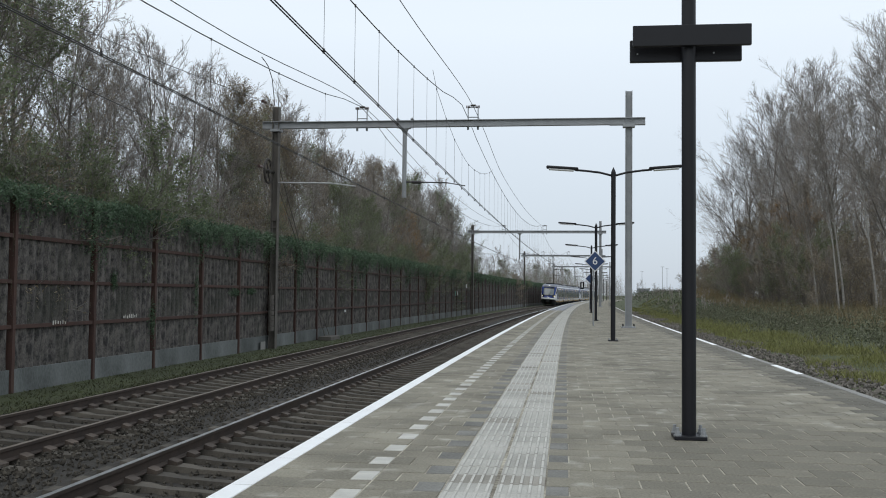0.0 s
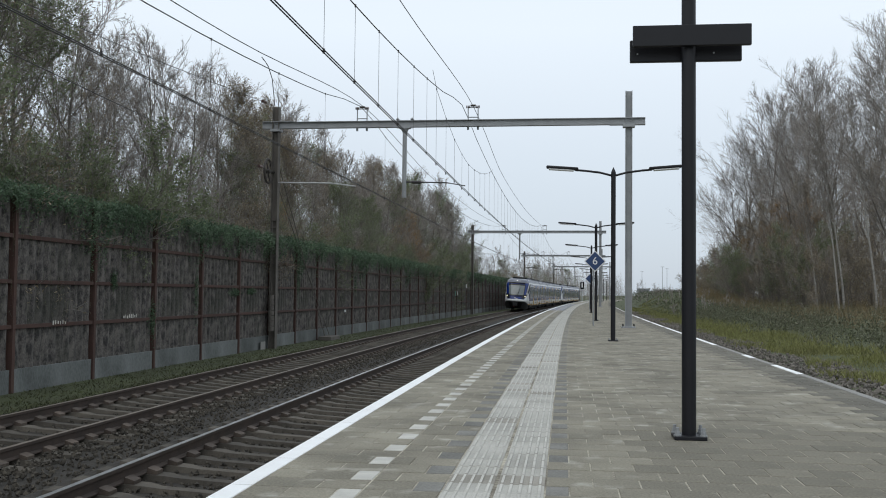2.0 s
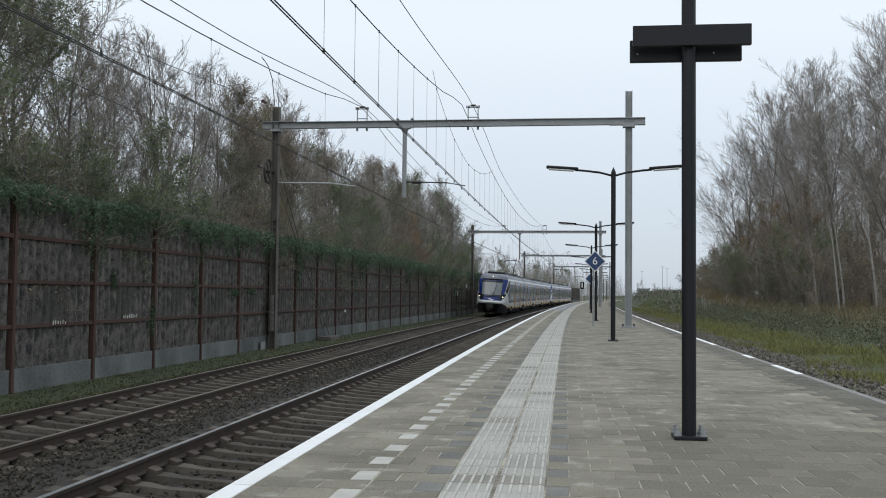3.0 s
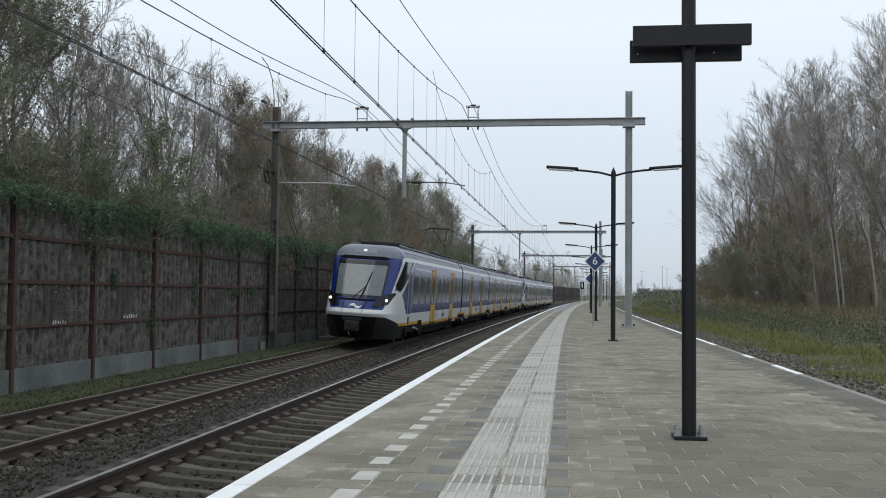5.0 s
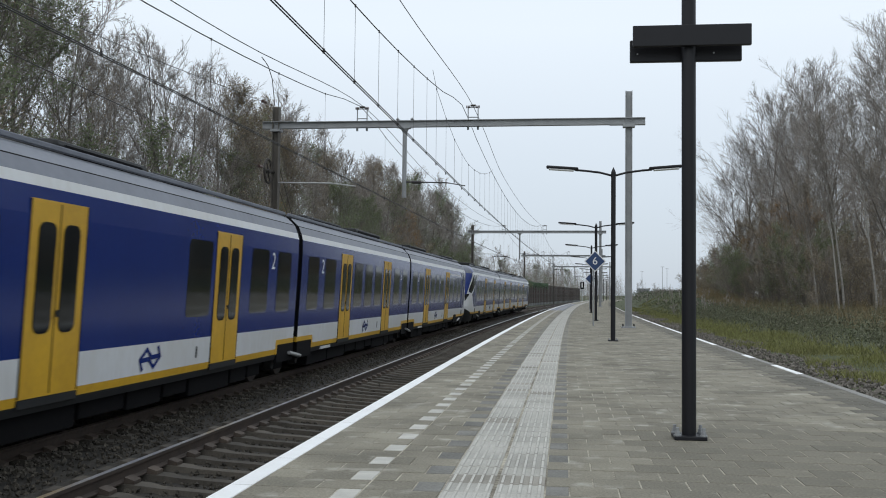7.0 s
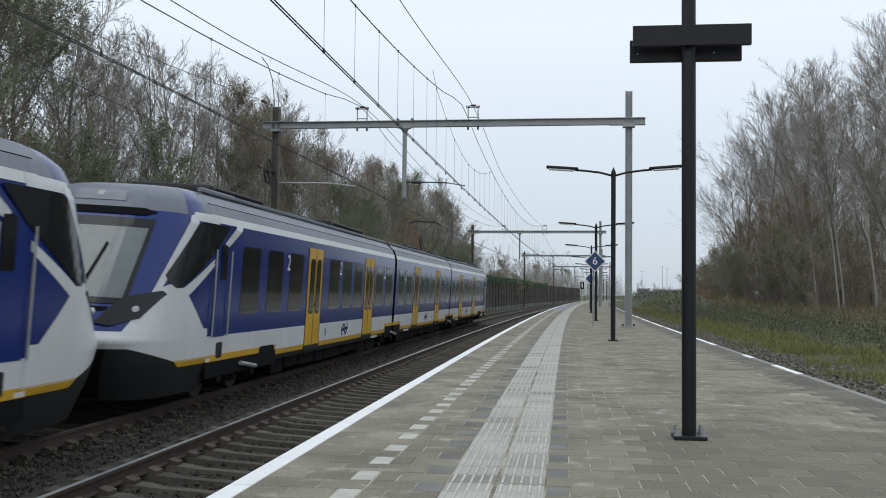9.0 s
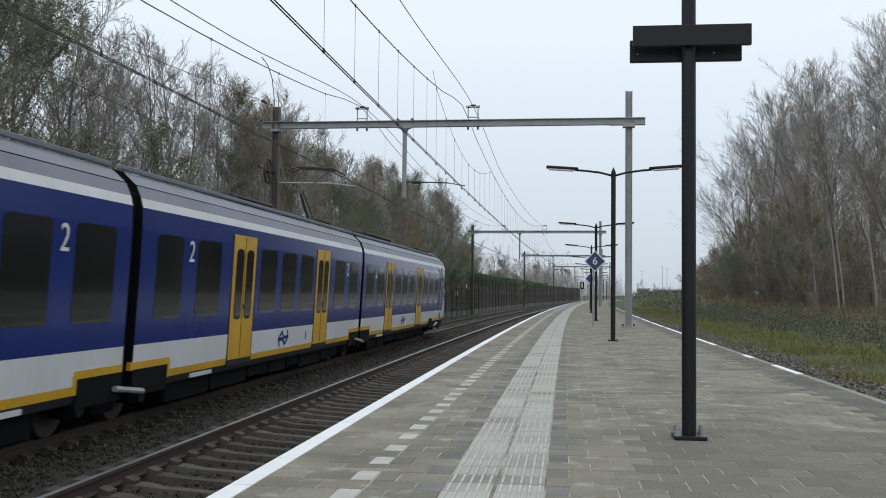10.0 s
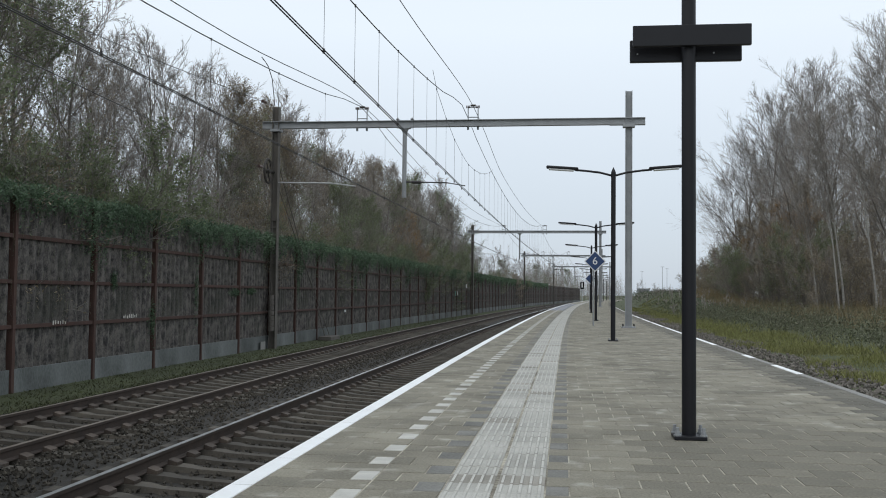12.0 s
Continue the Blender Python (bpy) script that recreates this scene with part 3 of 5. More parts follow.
def wire(name, label, pts, r, material="wire", step=2.0, droppers=None, group="overhead wires"):
    """A round wire through points (X, s, z), smoothed along s."""
    out = []
    for i in range(len(pts) - 1):
        a, b = pts[i], pts[i + 1]
        p0, p3 = pts[max(0, i - 1)], pts[min(len(pts) - 1, i + 2)]
        n = max(1, int(abs(b[1] - a[1]) / step))
        for k in range(n):
            f = k / n
            q = []
            for c in range(3):
                ma = (b[c] - p0[c]) / max(0.1, b[1] - p0[1]) * (b[1] - a[1])
                mb = (p3[c] - a[c]) / max(0.1, p3[1] - a[1]) * (b[1] - a[1])
                q.append((2 * f**3 - 3 * f**2 + 1) * a[c] + (f**3 - 2 * f**2 + f) * ma + (3 * f**2 - 2 * f**3) * b[c] + (f**3 - f**2) * mb)
            out.append(place(*q))
    out.append(place(*pts[-1]))
    n = 6
    vs, fs = [], []
    for i, q in enumerate(out):
        d = (out[min(i + 1, len(out) - 1)] - out[max(i - 1, 0)]).normalized()
        u = d.cross(Vector((0, 0, 1))).normalized()
        w = u.cross(d)
        vs += [q + (u * math.cos(6.283 * k / n) + w * math.sin(6.283 * k / n)) * r for k in range(n)]
    for i in range(len(out) - 1):
        fs += [(i * n + k, i * n + (k + 1) % n, i * n + n + (k + 1) % n, i * n + n + k) for k in range(n)]
    return tagged(raw(name, vs, fs, M[material], None), label, "wire", group)


def sag(s, a, b, za, zm):
    f = (s - a) / (b - a)
    return za - (za - zm) * 4 * f * (1 - f)


SPANS = [(-29.0, 37.0, 6.35), (37.0, 103.5, 7.0), (103.5, 167.0, 6.9), (167.0, 232.0, 6.9), (232.0, 297.0, 6.9)]


def dropper(X, s, z0, z1):
    b = bmesh.new()
    p0, p1 = place(X, s, z0), place(X, s, z1)
    tube(b, p0, p1, 0.004, n=4, caps=False)
    tube(b, p0 - Vector((0, 0, 0.03)), p0 + Vector((0, 0, 0.05)), 0.022, n=6)
    tube(b, p1 - Vector((0, 0, 0.03)), p1 + Vector((0, 0, 0.03)), 0.018, n=6)
    tagged(link("dropper", b, M["wire"]), "thin dropper wire with clamps between catenary and contact wire", "wire", "droppers")


for X, zc, drops, feed, dip in ((-4.05, 5.25, 2.4, -3.95, 0.0), (-8.0, 5.30, 5.2, -8.2, 0.85)):
    for d in (0.0, 0.07):
        wire("contact_wire", "copper contact wire over the track", [(X + d * 0.5 - (0.05 if X > -6 else 0) + (0.05 if i % 2 else -0.05) - (0.2 if i == 0 and X < -6 else 0), s, zc + d * 0.25 - (0.14 if i == 0 and X < -6 else 0)) for i, s in enumerate((-29, 37, 103.5, 167, 232, 297))], 0.0115)
    pts = []
    for a, b_, low in SPANS:
        pts += [(X, a + (b_ - a) * k / 12, sag(a + (b_ - a) * k / 12, a, b_, 8.40, low)) for k in range(12)]
    wire("messenger_wire", "steel catenary wire sagging between portals", pts, 0.0125)
    wire("feeder_wire", "slack second wire clamped to the portals", [(feed, -29, 8.35), (feed, 0, 7.9 - dip), (feed, 12, 7.85 - dip), (feed + 0.08, 23, 8.05 - dip * 0.75), (feed + 0.3, 37, 8.40), (feed, 56, 8.05), (feed, 80, 7.95), (feed, 103.5, 8.42)], 0.0115)
    s = 16.0
    while s < 160:
        for a, b_, low in SPANS:
            if a <= s < b_ and not (X > -6 and 30 < s < 51) and not 34 < s < 40:
                dropper(X, s, zc, sag(s, a, b_, 8.40, low))
        s += drops if s < 104 else 2 * drops
STITCH = [(-4.1, 29.5, 8.02), (-4.1, 30.4, 7.62), (-4.1, 32.8, 7.12), (-4.1, 35.2, 6.78), (-4.1, 37.6, 6.58), (-4.1, 40.0, 6.50), (-4.1, 42.4, 6.58), (-4.1, 44.8, 6.74), (-4.1, 47.2, 7.0), (-4.1, 49.6, 7.35), (-4.1, 51.5, 7.75)]
wire("stitch_wire", "thin stitch wire under the portal", STITCH, 0.007)
for X, s, z in STITCH[1:-1]:
    dropper(X, s, 5.25, z)
wire("jumper_wire", "slack jumper wire looping down between two wires", [(-8.05, 25.0, 7.42), (-8.02, 25.5, 7.28), (-8.0, 25.8, 7.0), (-7.98, 25.9, 6.6), (-7.97, 25.95, 6.3)], 0.012, step=0.25)
wire("anchor_wire", "anchored wire end running to the mast", [(-11.0, -10, 6.6), (-11.2, 10, 6.9), (-11.3, 22, 7.35), (-11.35, 36.3, 8.38)], 0.010)
wire("anchor_wire", "anchored wire end running to the tension wheel", [(-9.2, 8, 5.3), (-10.6, 26, 5.55), (-11.3, 33.5, 5.8), (-11.35, 36.6, 5.85)], 0.010)
for s, z in ((35.2, 8.31), (34.9, 5.83)):
    b = bmesh.new()
    for k in range(4):
        tube(b, place(-11.34, s + 0.1 * k, z + 0.006 * k), place(-11.34, s + 0.06 + 0.1 * k, z + 0.006 * k), 0.06, n=8)
    tagged(link("tension_insulator", b, M["insulator"]), "brown ribbed tension insulator in a wire", "insulator")
for d in (0.0, 0.9):
    b = bmesh.new()
    tube(b, place(-11.3, 37.2, 6.2 - d), place(-11.2, 44.6 + d, -1.0), 0.016, n=6)
    tagged(link("guy_rod", b, M["mast_brown"]), "thin steel guy rod bracing the mast", "guy rod")
b = bmesh.new()
box(b, -0.3, -0.5, -1.05, 0.3, 1.2, -0.82, 0.03)
tagged(link("anchor_block", b, M["mast_brown"]), "dark mossy concrete anchor block of the mast stays", "anchor block").matrix_basis = at(-11.05, 44.3)
# small plates and marks on the barrier
# the concrete-grey plate at 36.2 stands in for graffiti on the plinth
for s, z, w, h, material, label in ((100.5, 1.98, 0.55, 0.34, "white_paint", "small white plate on the barrier"), (92.5, 1.2, 0.42, 0.42, "green_sign", "small green escape sign on the barrier"),
                                    (94.0, 1.2, 0.3, 0.4, "white_paint", "small pale plate on the barrier"), (36.2, -0.85, 0.5, 0.3, "concrete", "grey plate standing in for graffiti at the mast's foot"), (49.5, 0.25, 0.3, 0.12, "white_paint", "pale sticker on the barrier")):
    b = bmesh.new()
    box(b, 0.0, -w / 2, -h / 2, 0.03, w / 2, h / 2, 0.004)
    tagged(link("wall_plate", b, M[material]), label, "plate").matrix_basis = at(W_X + 0.13, s, z)
for s, z, n in ((21.05, 0.44, 6), (24.6, 0.50, 8)):
    marks = thing("paint_marks", "faded white sprayed marks on the barrier", "paint marks", at(W_X + 0.075, s, z))
    rr = random.Random(int(s))
    for k in range(n):
        b = bmesh.new()
        box(b, 0.0, k * 0.11, rr.uniform(-0.05, -0.02), 0.004, k * 0.11 + rr.uniform(0.03, 0.07), rr.uniform(0.02, 0.07))
        part("stroke", b, M["tile_white"], marks)


# ---- platform furniture ----
def lamp_post(s, X=1.22):
    root = thing("lamp_post", "black platform lamp post with two opposed flat lanterns", "lamp post", at(X, s), "platform lamps")
    b = bmesh.new()
    tube(b, (0, 0, 0.02), (0, 0, 4.45), 0.062, n=16)
    tube(b, (0, 0, 4.45), (0, 0, 4.58), 0.062, 0.006, n=16)
    part("post", b, M["pole_black"], root)
    b = bmesh.new()
    box(b, -0.13, -0.13, 0.0, 0.13, 0.13, 0.03, 0.006)
    base = part("base_plate", b, M["pole_black"], root)
    for dx in (-0.1, 0.1):
        b = bmesh.new()
        for dy in (-0.1, 0.1):
            tube(b, (dx, dy, 0.03), (dx, dy, 0.07), 0.02, n=6)
        part("bolt", b, M["galv"], base)
    for sgn in (-1, 1):
        b = bmesh.new()
        pts = [(0.05, 4.36), (0.35, 4.44), (0.75, 4.49), (1.0, 4.51)]
        for (x0, z0), (x1, z1) in zip(pts, pts[1:]):
            tube(b, (sgn * x0, 0, z0), (sgn * x1, 0, z1), 0.03, 0.028, n=8)
        part("arm", b, M["pole_black"], root)
        b = bmesh.new()
        m = Matrix.Translation((sgn * 0.92, 0, 4.5)) @ Matrix.Rotation(-sgn * radians(4), 4, "Y")
        box(b, 0 if sgn > 0 else -0.85, -0.11, 0.0, 0.85 if sgn > 0 else 0, 0.11, 0.075, 0.03, m)
        head = part("lantern", b, M["pole_black"], root)
        b = bmesh.new()
        box(b, 0.12 if sgn > 0 else -0.78, -0.09, -0.035, 0.78 if sgn > 0 else -0.12, 0.09, 0.004, 0.015, m)
        part("diffuser", b, M["lens"], head, "clear lantern glass")
    return root


first = lamp_post(26.2)
for i in range(1, 11):
    copy_thing(first, at(1.22, 26.2 + 20.4 * i))


def sign_pole():
    root = thing("sign_post", "thick black post carrying the dark backs of two narrow sign boards", "sign post", at(1.055, 8.58))
    b = bmesh.new()
    tube(b, (0, 0, 0.03), (0, 0, 4.6), 0.0605, n=24)
    part("post", b, M["pole_black"], root, smooth=False)
    b = bmesh.new()
    box(b, -0.135, -0.135, 0.0, 0.135, 0.135, 0.032, 0.006)
    base = part("base_plate", b, M["pole_black"], root)
    for dx in (-0.108, 0.108):
        for dy in (-0.1, 0.1):
            b = bmesh.new()
            tube(b, (dx, dy, 0.03), (dx, dy, 0.044), 0.030, n=12)
            tube(b, (dx, dy, 0.044), (dx, dy, 0.072), 0.023, n=6)
            tube(b, (dx, dy, 0.07), (dx, dy, 0.102), 0.015, n=8)
            part("bolt", b, M["galv"], base, "galvanised bolt")
    b = bmesh.new()
    box(b, -0.48, -0.115, 3.334, 0.508, -0.065, 3.514, 0.005)
    part("sign_board", b, M["pole_black"], root)
    b = bmesh.new()
    box(b, -0.494, 0.065, 3.24, 0.458, 0.115, 3.435, 0.008)
    board = part("sign_board", b, M["pole_black"], root)
    for x in (-0.43, -0.02, 0.22):
        b = bmesh.new()
        tube(b, (x, 0.06, 3.31), (x, 0.068, 3.31), 0.008, n=8)
        part("screw", b, M["galv"], board)
    return root


sign_pole()


def text_mesh(body, size, depth=0.002):
    cu = bpy.data.curves.new("text", "FONT")
    cu.body, cu.size, cu.align_x, cu.align_y, cu.extrude = body, size, "CENTER", "CENTER", depth
    ob = bpy.data.objects.new("text", cu)
    scene.collection.objects.link(ob)
    bpy.context.view_layer.update()
    me = bpy.data.meshes.new_from_object(ob.evaluated_get(bpy.context.evaluated_depsgraph_get()))
    bpy.data.objects.remove(ob)
    return me


def track_sign(s, X, zc, half, text):
    root = thing("position_sign", "blue diamond sign with a white border on a thin grey pole", "sign", at(X, s), "diamond signs")
    b = bmesh.new()
    tube(b, (0, 0, 0), (0, 0, zc + half * 0.3), 0.03, n=12)
    part("pole", b, M["galv"], root)
    b = bmesh.new()
    box(b, -half * 0.707, -0.06, -half * 0.707, half * 0.707, -0.045, half * 0.707, 0.003, Matrix.Translation((0.06, 0, zc)) @ Matrix.Rotation(radians(45), 4, "Y"))
    plate = part("border_plate", b, M["white_paint"], root)
    b = bmesh.new()
    k = half * 0.62
    box(b, -k, -0.066, -k, k, -0.0605, k, 0.0, Matrix.Translation((0.06, 0, zc)) @ Matrix.Rotation(radians(45), 4, "Y"))
    part("blue_face", b, M["sign_blue"], plate)
    if text:
        me = text_mesh(text, 0.42)
        me.materials.append(M["white_paint"])
        ob = new("numeral", me)
        ob.parent = plate
        ob.matrix_basis = Matrix.Translation((0.06, -0.0695, zc)) @ Matrix.Rotation(radians(90), 4, "X")
    return root


track_sign(38.9, 0.97, 2.52, 0.42, "6")
track_sign(76.0, 1.13, 2.45, 0.42, "")

# ---- the train ----
CAB, MID = 21.7, 16.2
# half width of the body at heights above the rail
BODY = [(0.57, 1.40), (0.69, 1.43), (0.81, 1.44), (1.27, 1.44), (1.6, 1.44), (2.4, 1.44), (3.0, 1.435), (3.34, 1.415), (3.48, 1.375), (3.66, 1.29), (3.68, 1.27), (3.84, 1.08), (3.89, 0.92), (3.92, 0.5), (3.93, 0.0)]
BAND = ["train_grey", "train_yellow", "train_white", "train_blue", "train_blue", "train_blue", "train_blue", "train_white", "train_roof", "train_black", "train_roof", "train_roof", "train_roof", "train_roof"]
BAND_MATS = ["train_grey", "train_yellow", "train_white", "train_blue", "train_roof", "train_black"]


def half_width(z):
    for (z0, w0), (z1, w1) in zip(BODY, BODY[1:]):
        if z <= z1:
            return w0 + (w1 - w0) * max(0, (z - z0)) / (z1 - z0)
    return 0.0


def shell(y0, y1, parent):
    """The straight part of a car body, both sides and the roof."""
    ring = [(w, z) for z, w in BODY] + [(-w, z) for z, w in reversed(BODY[:-1])]
    mats = BAND + list(reversed(BAND))
    n = 8
    vs, fs, ix = [], [], []
    for i in range(n + 1):
        y = y0 + (y1 - y0) * i / n
        vs += [(x, y, z) for x, z in ring]
    k = len(ring)
    for i in range(n):
        for j in range(k - 1):
            fs.append((i * k + j, i * k + j + 1, i * k + k + j + 1, i * k + k + j)[::-1])
            ix.append(BAND_MATS.index(mats[j]))
        fs.append((i * k, i * k + k, i * k + 2 * k - 1, i * k + k - 1))
        ix.append(0)
    fs += [tuple(range(k)), tuple(n * k + j for j in reversed(range(k)))]
    ix += [5, 5]
    return raw("body", vs, fs, [M[m] for m in BAND_MATS], parent, ix)


def panel(name, y0, y1, z0, z1, sx, material, parent, proud=0.006, label="", r=0.0):
    """A flush panel on a car side with rounded corners, following the side's curve; sx is the side."""
    outline = []
    if r:
        for cy, cz, a0 in ((y1 - r, z1 - r, 0), (y0 + r, z1 - r, 90), (y0 + r, z0 + r, 180), (y1 - r, z0 + r, 270)):
            outline += [(cy + r * math.cos(radians(a0 + a)), cz + r * math.sin(radians(a0 + a))) for a in (0, 30, 60, 90)]
    else:
        outline = [(y1, z0), (y1, z1), (y0, z1), (y0, z0)]
    vs = [(sx * (half_width(max(z, 0.81)) + proud), y, z) for y, z in outline] + [(sx * (half_width(max(z, 0.81)) - 0.06), y, z) for y, z in outline]
    k = len(outline)
    fs = [tuple(range(k)) if sx > 0 else tuple(reversed(range(k)))]
    fs += [(j, j + k, (j + 1) % k + k, (j + 1) % k) for j in range(k)]
    ob = raw(name, vs, fs, M[material], parent)
    if label:
        ob["label"] = label
    return ob


def door(yc, sx, parent):
    d = panel("door", yc - 0.71, yc + 0.71, 0.77, 3.19, sx, "train_yellow", parent, 0.012, "yellow double sliding door", r=0.04)
    for a, b in ((-0.50, -0.10), (0.10, 0.50)):
        panel("door_glass", yc + a, yc + b, 1.55, 2.92, sx, "train_glass", d, 0.018, r=0.12)
    panel("door_seam", yc - 0.012, yc + 0.012, 0.80, 3.16, sx, "train_black", d, 0.016)
    for y in (-0.70, 0.70):
        panel("door_seal", yc + y - 0.012, yc + y + 0.012, 0.78, 3.18, sx, "train_black", d, 0.015)
    panel("door_button", yc + 0.03, yc + 0.08, 1.75, 1.83, sx, "train_grey", d, 0.02)
    panel("door_sill", yc - 0.71, yc + 0.71, 0.66, 0.765, sx, "train_grey", d, 0.02)


def window(y0, y1, sx, parent, z0=1.64, z1=2.98):
    panel("window", y0, y1, z0, z1, sx, "train_glass", parent, 0.005, r=0.10)


NUMERALS = {}


def numeral(text, y, z, size, sx, parent):
    if text not in NUMERALS:
        NUMERALS[text] = text_mesh(text, size, 0.001)
        NUMERALS[text].materials.append(M["white_paint"])
    ob = new("class_numeral", NUMERALS[text])
    ob.parent = parent
    m = Matrix.Rotation(radians(90), 4, "Z") @ Matrix.Rotation(radians(90), 4, "X")
    if sx < 0:
        m = Matrix.Rotation(math.pi, 4, "Z") @ m
    ob.matrix_basis = Matrix.Translation((sx * (half_width(z) + 0.012), y, z)) @ m


def emblem(y, z, sx, parent, material="train_blue"):
    """A plain emblem of two hooked strokes."""
    vs, fs = [], []
    for sgn in (1, -1):
        pts = [Vector((a * 0.43 * sgn * sx, b * 0.155 * sgn)) for a, b in ((-0.63, -1.15), (-0.88, -0.1), (-0.3, 0.95), (0.12, 0.06), (0.82, 0.16))]
        o = len(vs)
        for i, q in enumerate(pts):
            d = (pts[min(i + 1, 4)] - pts[max(i - 1, 0)]).normalized()
            n = Vector((-d.y, d.x)) * 0.036
            for e in (q - n, q + n):
                vs.append((sx * (half_width(z + e.y) + 0.011), y + e.x, z + e.y))
        fs += [(o + 2 * i, o + 2 * i + 2, o + 2 * i + 3, o + 2 * i + 1) for i in range(4)]
    raw("emblem", vs, fs, M[material], parent)


def bogie(yc, parent):
    b = bmesh.new()
    for sx in (-1, 1):
        box(b, sx * 1.0 - 0.09, yc - 1.55, 0.42, sx * 1.0 + 0.09, yc + 1.55, 0.62, 0.03)
        box(b, sx * 1.02 - 0.1, yc - 0.35, 0.25, sx * 1.02 + 0.1, yc + 0.35, 0.55, 0.03)
        for dy in (-1.0, 1.0):
            box(b, sx * 1.02 - 0.11, yc + dy - 0.2, 0.30, sx * 1.02 + 0.11, yc + dy + 0.2, 0.56, 0.04)
    box(b, -1.0, yc - 0.3, 0.35, 1.0, yc + 0.3, 0.65)
    ob = part("bogie", b, M["train_black"], parent, "black bogie frame")
    for sx in (-1, 1):
        b = bmesh.new()
        tube(b, (sx * 1.49, yc - 0.45, 0.68), (sx * 1.49, yc + 0.5, 0.56), 0.045, n=8)
        part("damper", b, M["steel_bright"], ob)
        for dy in (-1.0, 1.0):
            b = bmesh.new()
            tube(b, (sx * 0.68, yc + dy, 0.43), (sx * 0.81, yc + dy, 0.43), 0.43, 0.42, n=24)
            tube(b, (sx * 0.81, yc + dy, 0.43), (sx * 0.86, yc + dy, 0.43), 0.14, n=16)
            part("wheel", b, M["steel_dark"], ob)
            b = bmesh.new()
            tube(b, (sx * 1.1, yc + dy, 0.45), (sx * 1.27, yc + dy, 0.45), 0.17, 0.13, n=16)
            part("axle_box", b, M["train_grey"], ob)


def arch(y_in, y_end, sx, parent):
    """Body end over a bogie: a black sheet painted as the opening's shade, with the yellow line stepped up above it."""
    a, b = min(y_in, y_end), max(y_in, y_end)
    panel("wheel_opening_shade", a, b, 0.50, 0.90, sx, "train_black", parent, 0.010)
    panel("arch_line", a - 0.08, b + 0.08 if y_end < y_in else b, 0.89, 1.01, sx, "train_yellow", parent, 0.007)
    side = y_in + (-0.1 if y_in < y_end else 0.1)
    panel("arch_leg", min(y_in, side), max(y_in, side), 0.69, 0.95, sx, "train_yellow", parent, 0.0075)


def roof_box(y0, y1, w, z1, parent, material="train_grey", label=""):
    b = bmesh.new()
    box(b, -w, y0, 3.82, w, y1, z1 - 0.09, 0.07)
    ob = part("roof_unit", b, M[material], parent, label)
    for sx in (-1, 1):
        b = bmesh.new()
        box(b, sx * w - 0.012, y0 + 0.25, 3.93, sx * w + 0.012, y1 - 0.25, z1 - 0.15)
        part("louvre", b, M["train_black"], ob)


def pantograph(y, knee, top_y, parent):
    p = bmesh.new()
    for x in (-0.5, 0.5):
        tube(p, (x, y - 0.7, 4.15), (x, y + 0.7, 4.15), 0.035, n=6)
        for dy in (-0.6, 0.6):
            tube(p, (x, y + dy, 3.95), (x, y + dy, 4.15), 0.06, n=8)
    for dy in (-0.6, 0.6):
        tube(p, (-0.5, y + dy, 4.15), (0.5, y + dy, 4.15), 0.035, n=6)
    base = part("pantograph_frame", p, M["steel_dark"], parent)
    p = bmesh.new()
    elbow = (0, knee, 4.85)
    tube(p, (0, y, 4.2), elbow, 0.045, 0.04, n=8)
    tube(p, (0.14, y + 0.1, 4.2), (0.05, knee + 0.05, 4.92), 0.018, n=6)
    part("lower_arm", p, M["steel_dark"], base)
    p = bmesh.new()
    for sx in (-1, 1):
        tube(p, elbow, (sx * 0.42, top_y, 5.74), 0.022, n=6)
    part("upper_arm", p, M["steel_dark"], base)
    p = bmesh.new()
    for dy in (-0.2, 0.2):
        tube(p, (-0.55, top_y + dy, 5.78), (0.55, top_y + dy, 5.78), 0.035, n=6)
        for sx in (-1, 1):
            tube(p, (sx * 0.55, top_y + dy, 5.78), (sx * 0.85, top_y + dy, 5.64), 0.025, n=6)
    for sx in (-1, 1):
        tube(p, (sx * 0.42, top_y - 0.2, 5.75), (sx * 0.42, top_y + 0.2, 5.75), 0.025, n=6)
    part("collector_head", p, M["steel_dark"], base)


def bellows(y0, y1, parent):
    b = bmesh.new()
    n = 5
    for i in range(n):
        f0, f1 = y0 + (y1 - y0) * i / n, y0 + (y1 - y0) * (i + 0.7) / n
        box(b, -1.33, f0, 0.75, 1.33, f1, 3.55, 0.02)
        box(b, -1.12, f0, 3.5, 1.12, f1, 3.86, 0.02)
    part("gangway_bellows", b, M["train_black"], parent, "black rubber gangway bellows")


def underfloor(y0, y1, parent):
    y = y0
    r = random.Random(int(y0 * 10))
    while y < y1 - 0.6:
        l = min(r.uniform(0.9, 2.2), y1 - y)
        b = bmesh.new()
        box(b, -1.25, y, r.uniform(0.18, 0.30), 1.25, y + l - 0.1, 0.58, 0.02)
        part("equipment_box", b, M["train_black"], parent)
        y += l


def roof_line_parts(y0, y1, parent):
    for sx in (-1, 1):
        b = bmesh.new()
        box(b, sx * 1.0 - 0.04, y0, 3.90, sx * 1.0 + 0.04, y1, 3.97, 0.01)
        part("roof_rib", b, M["train_roof"], parent)


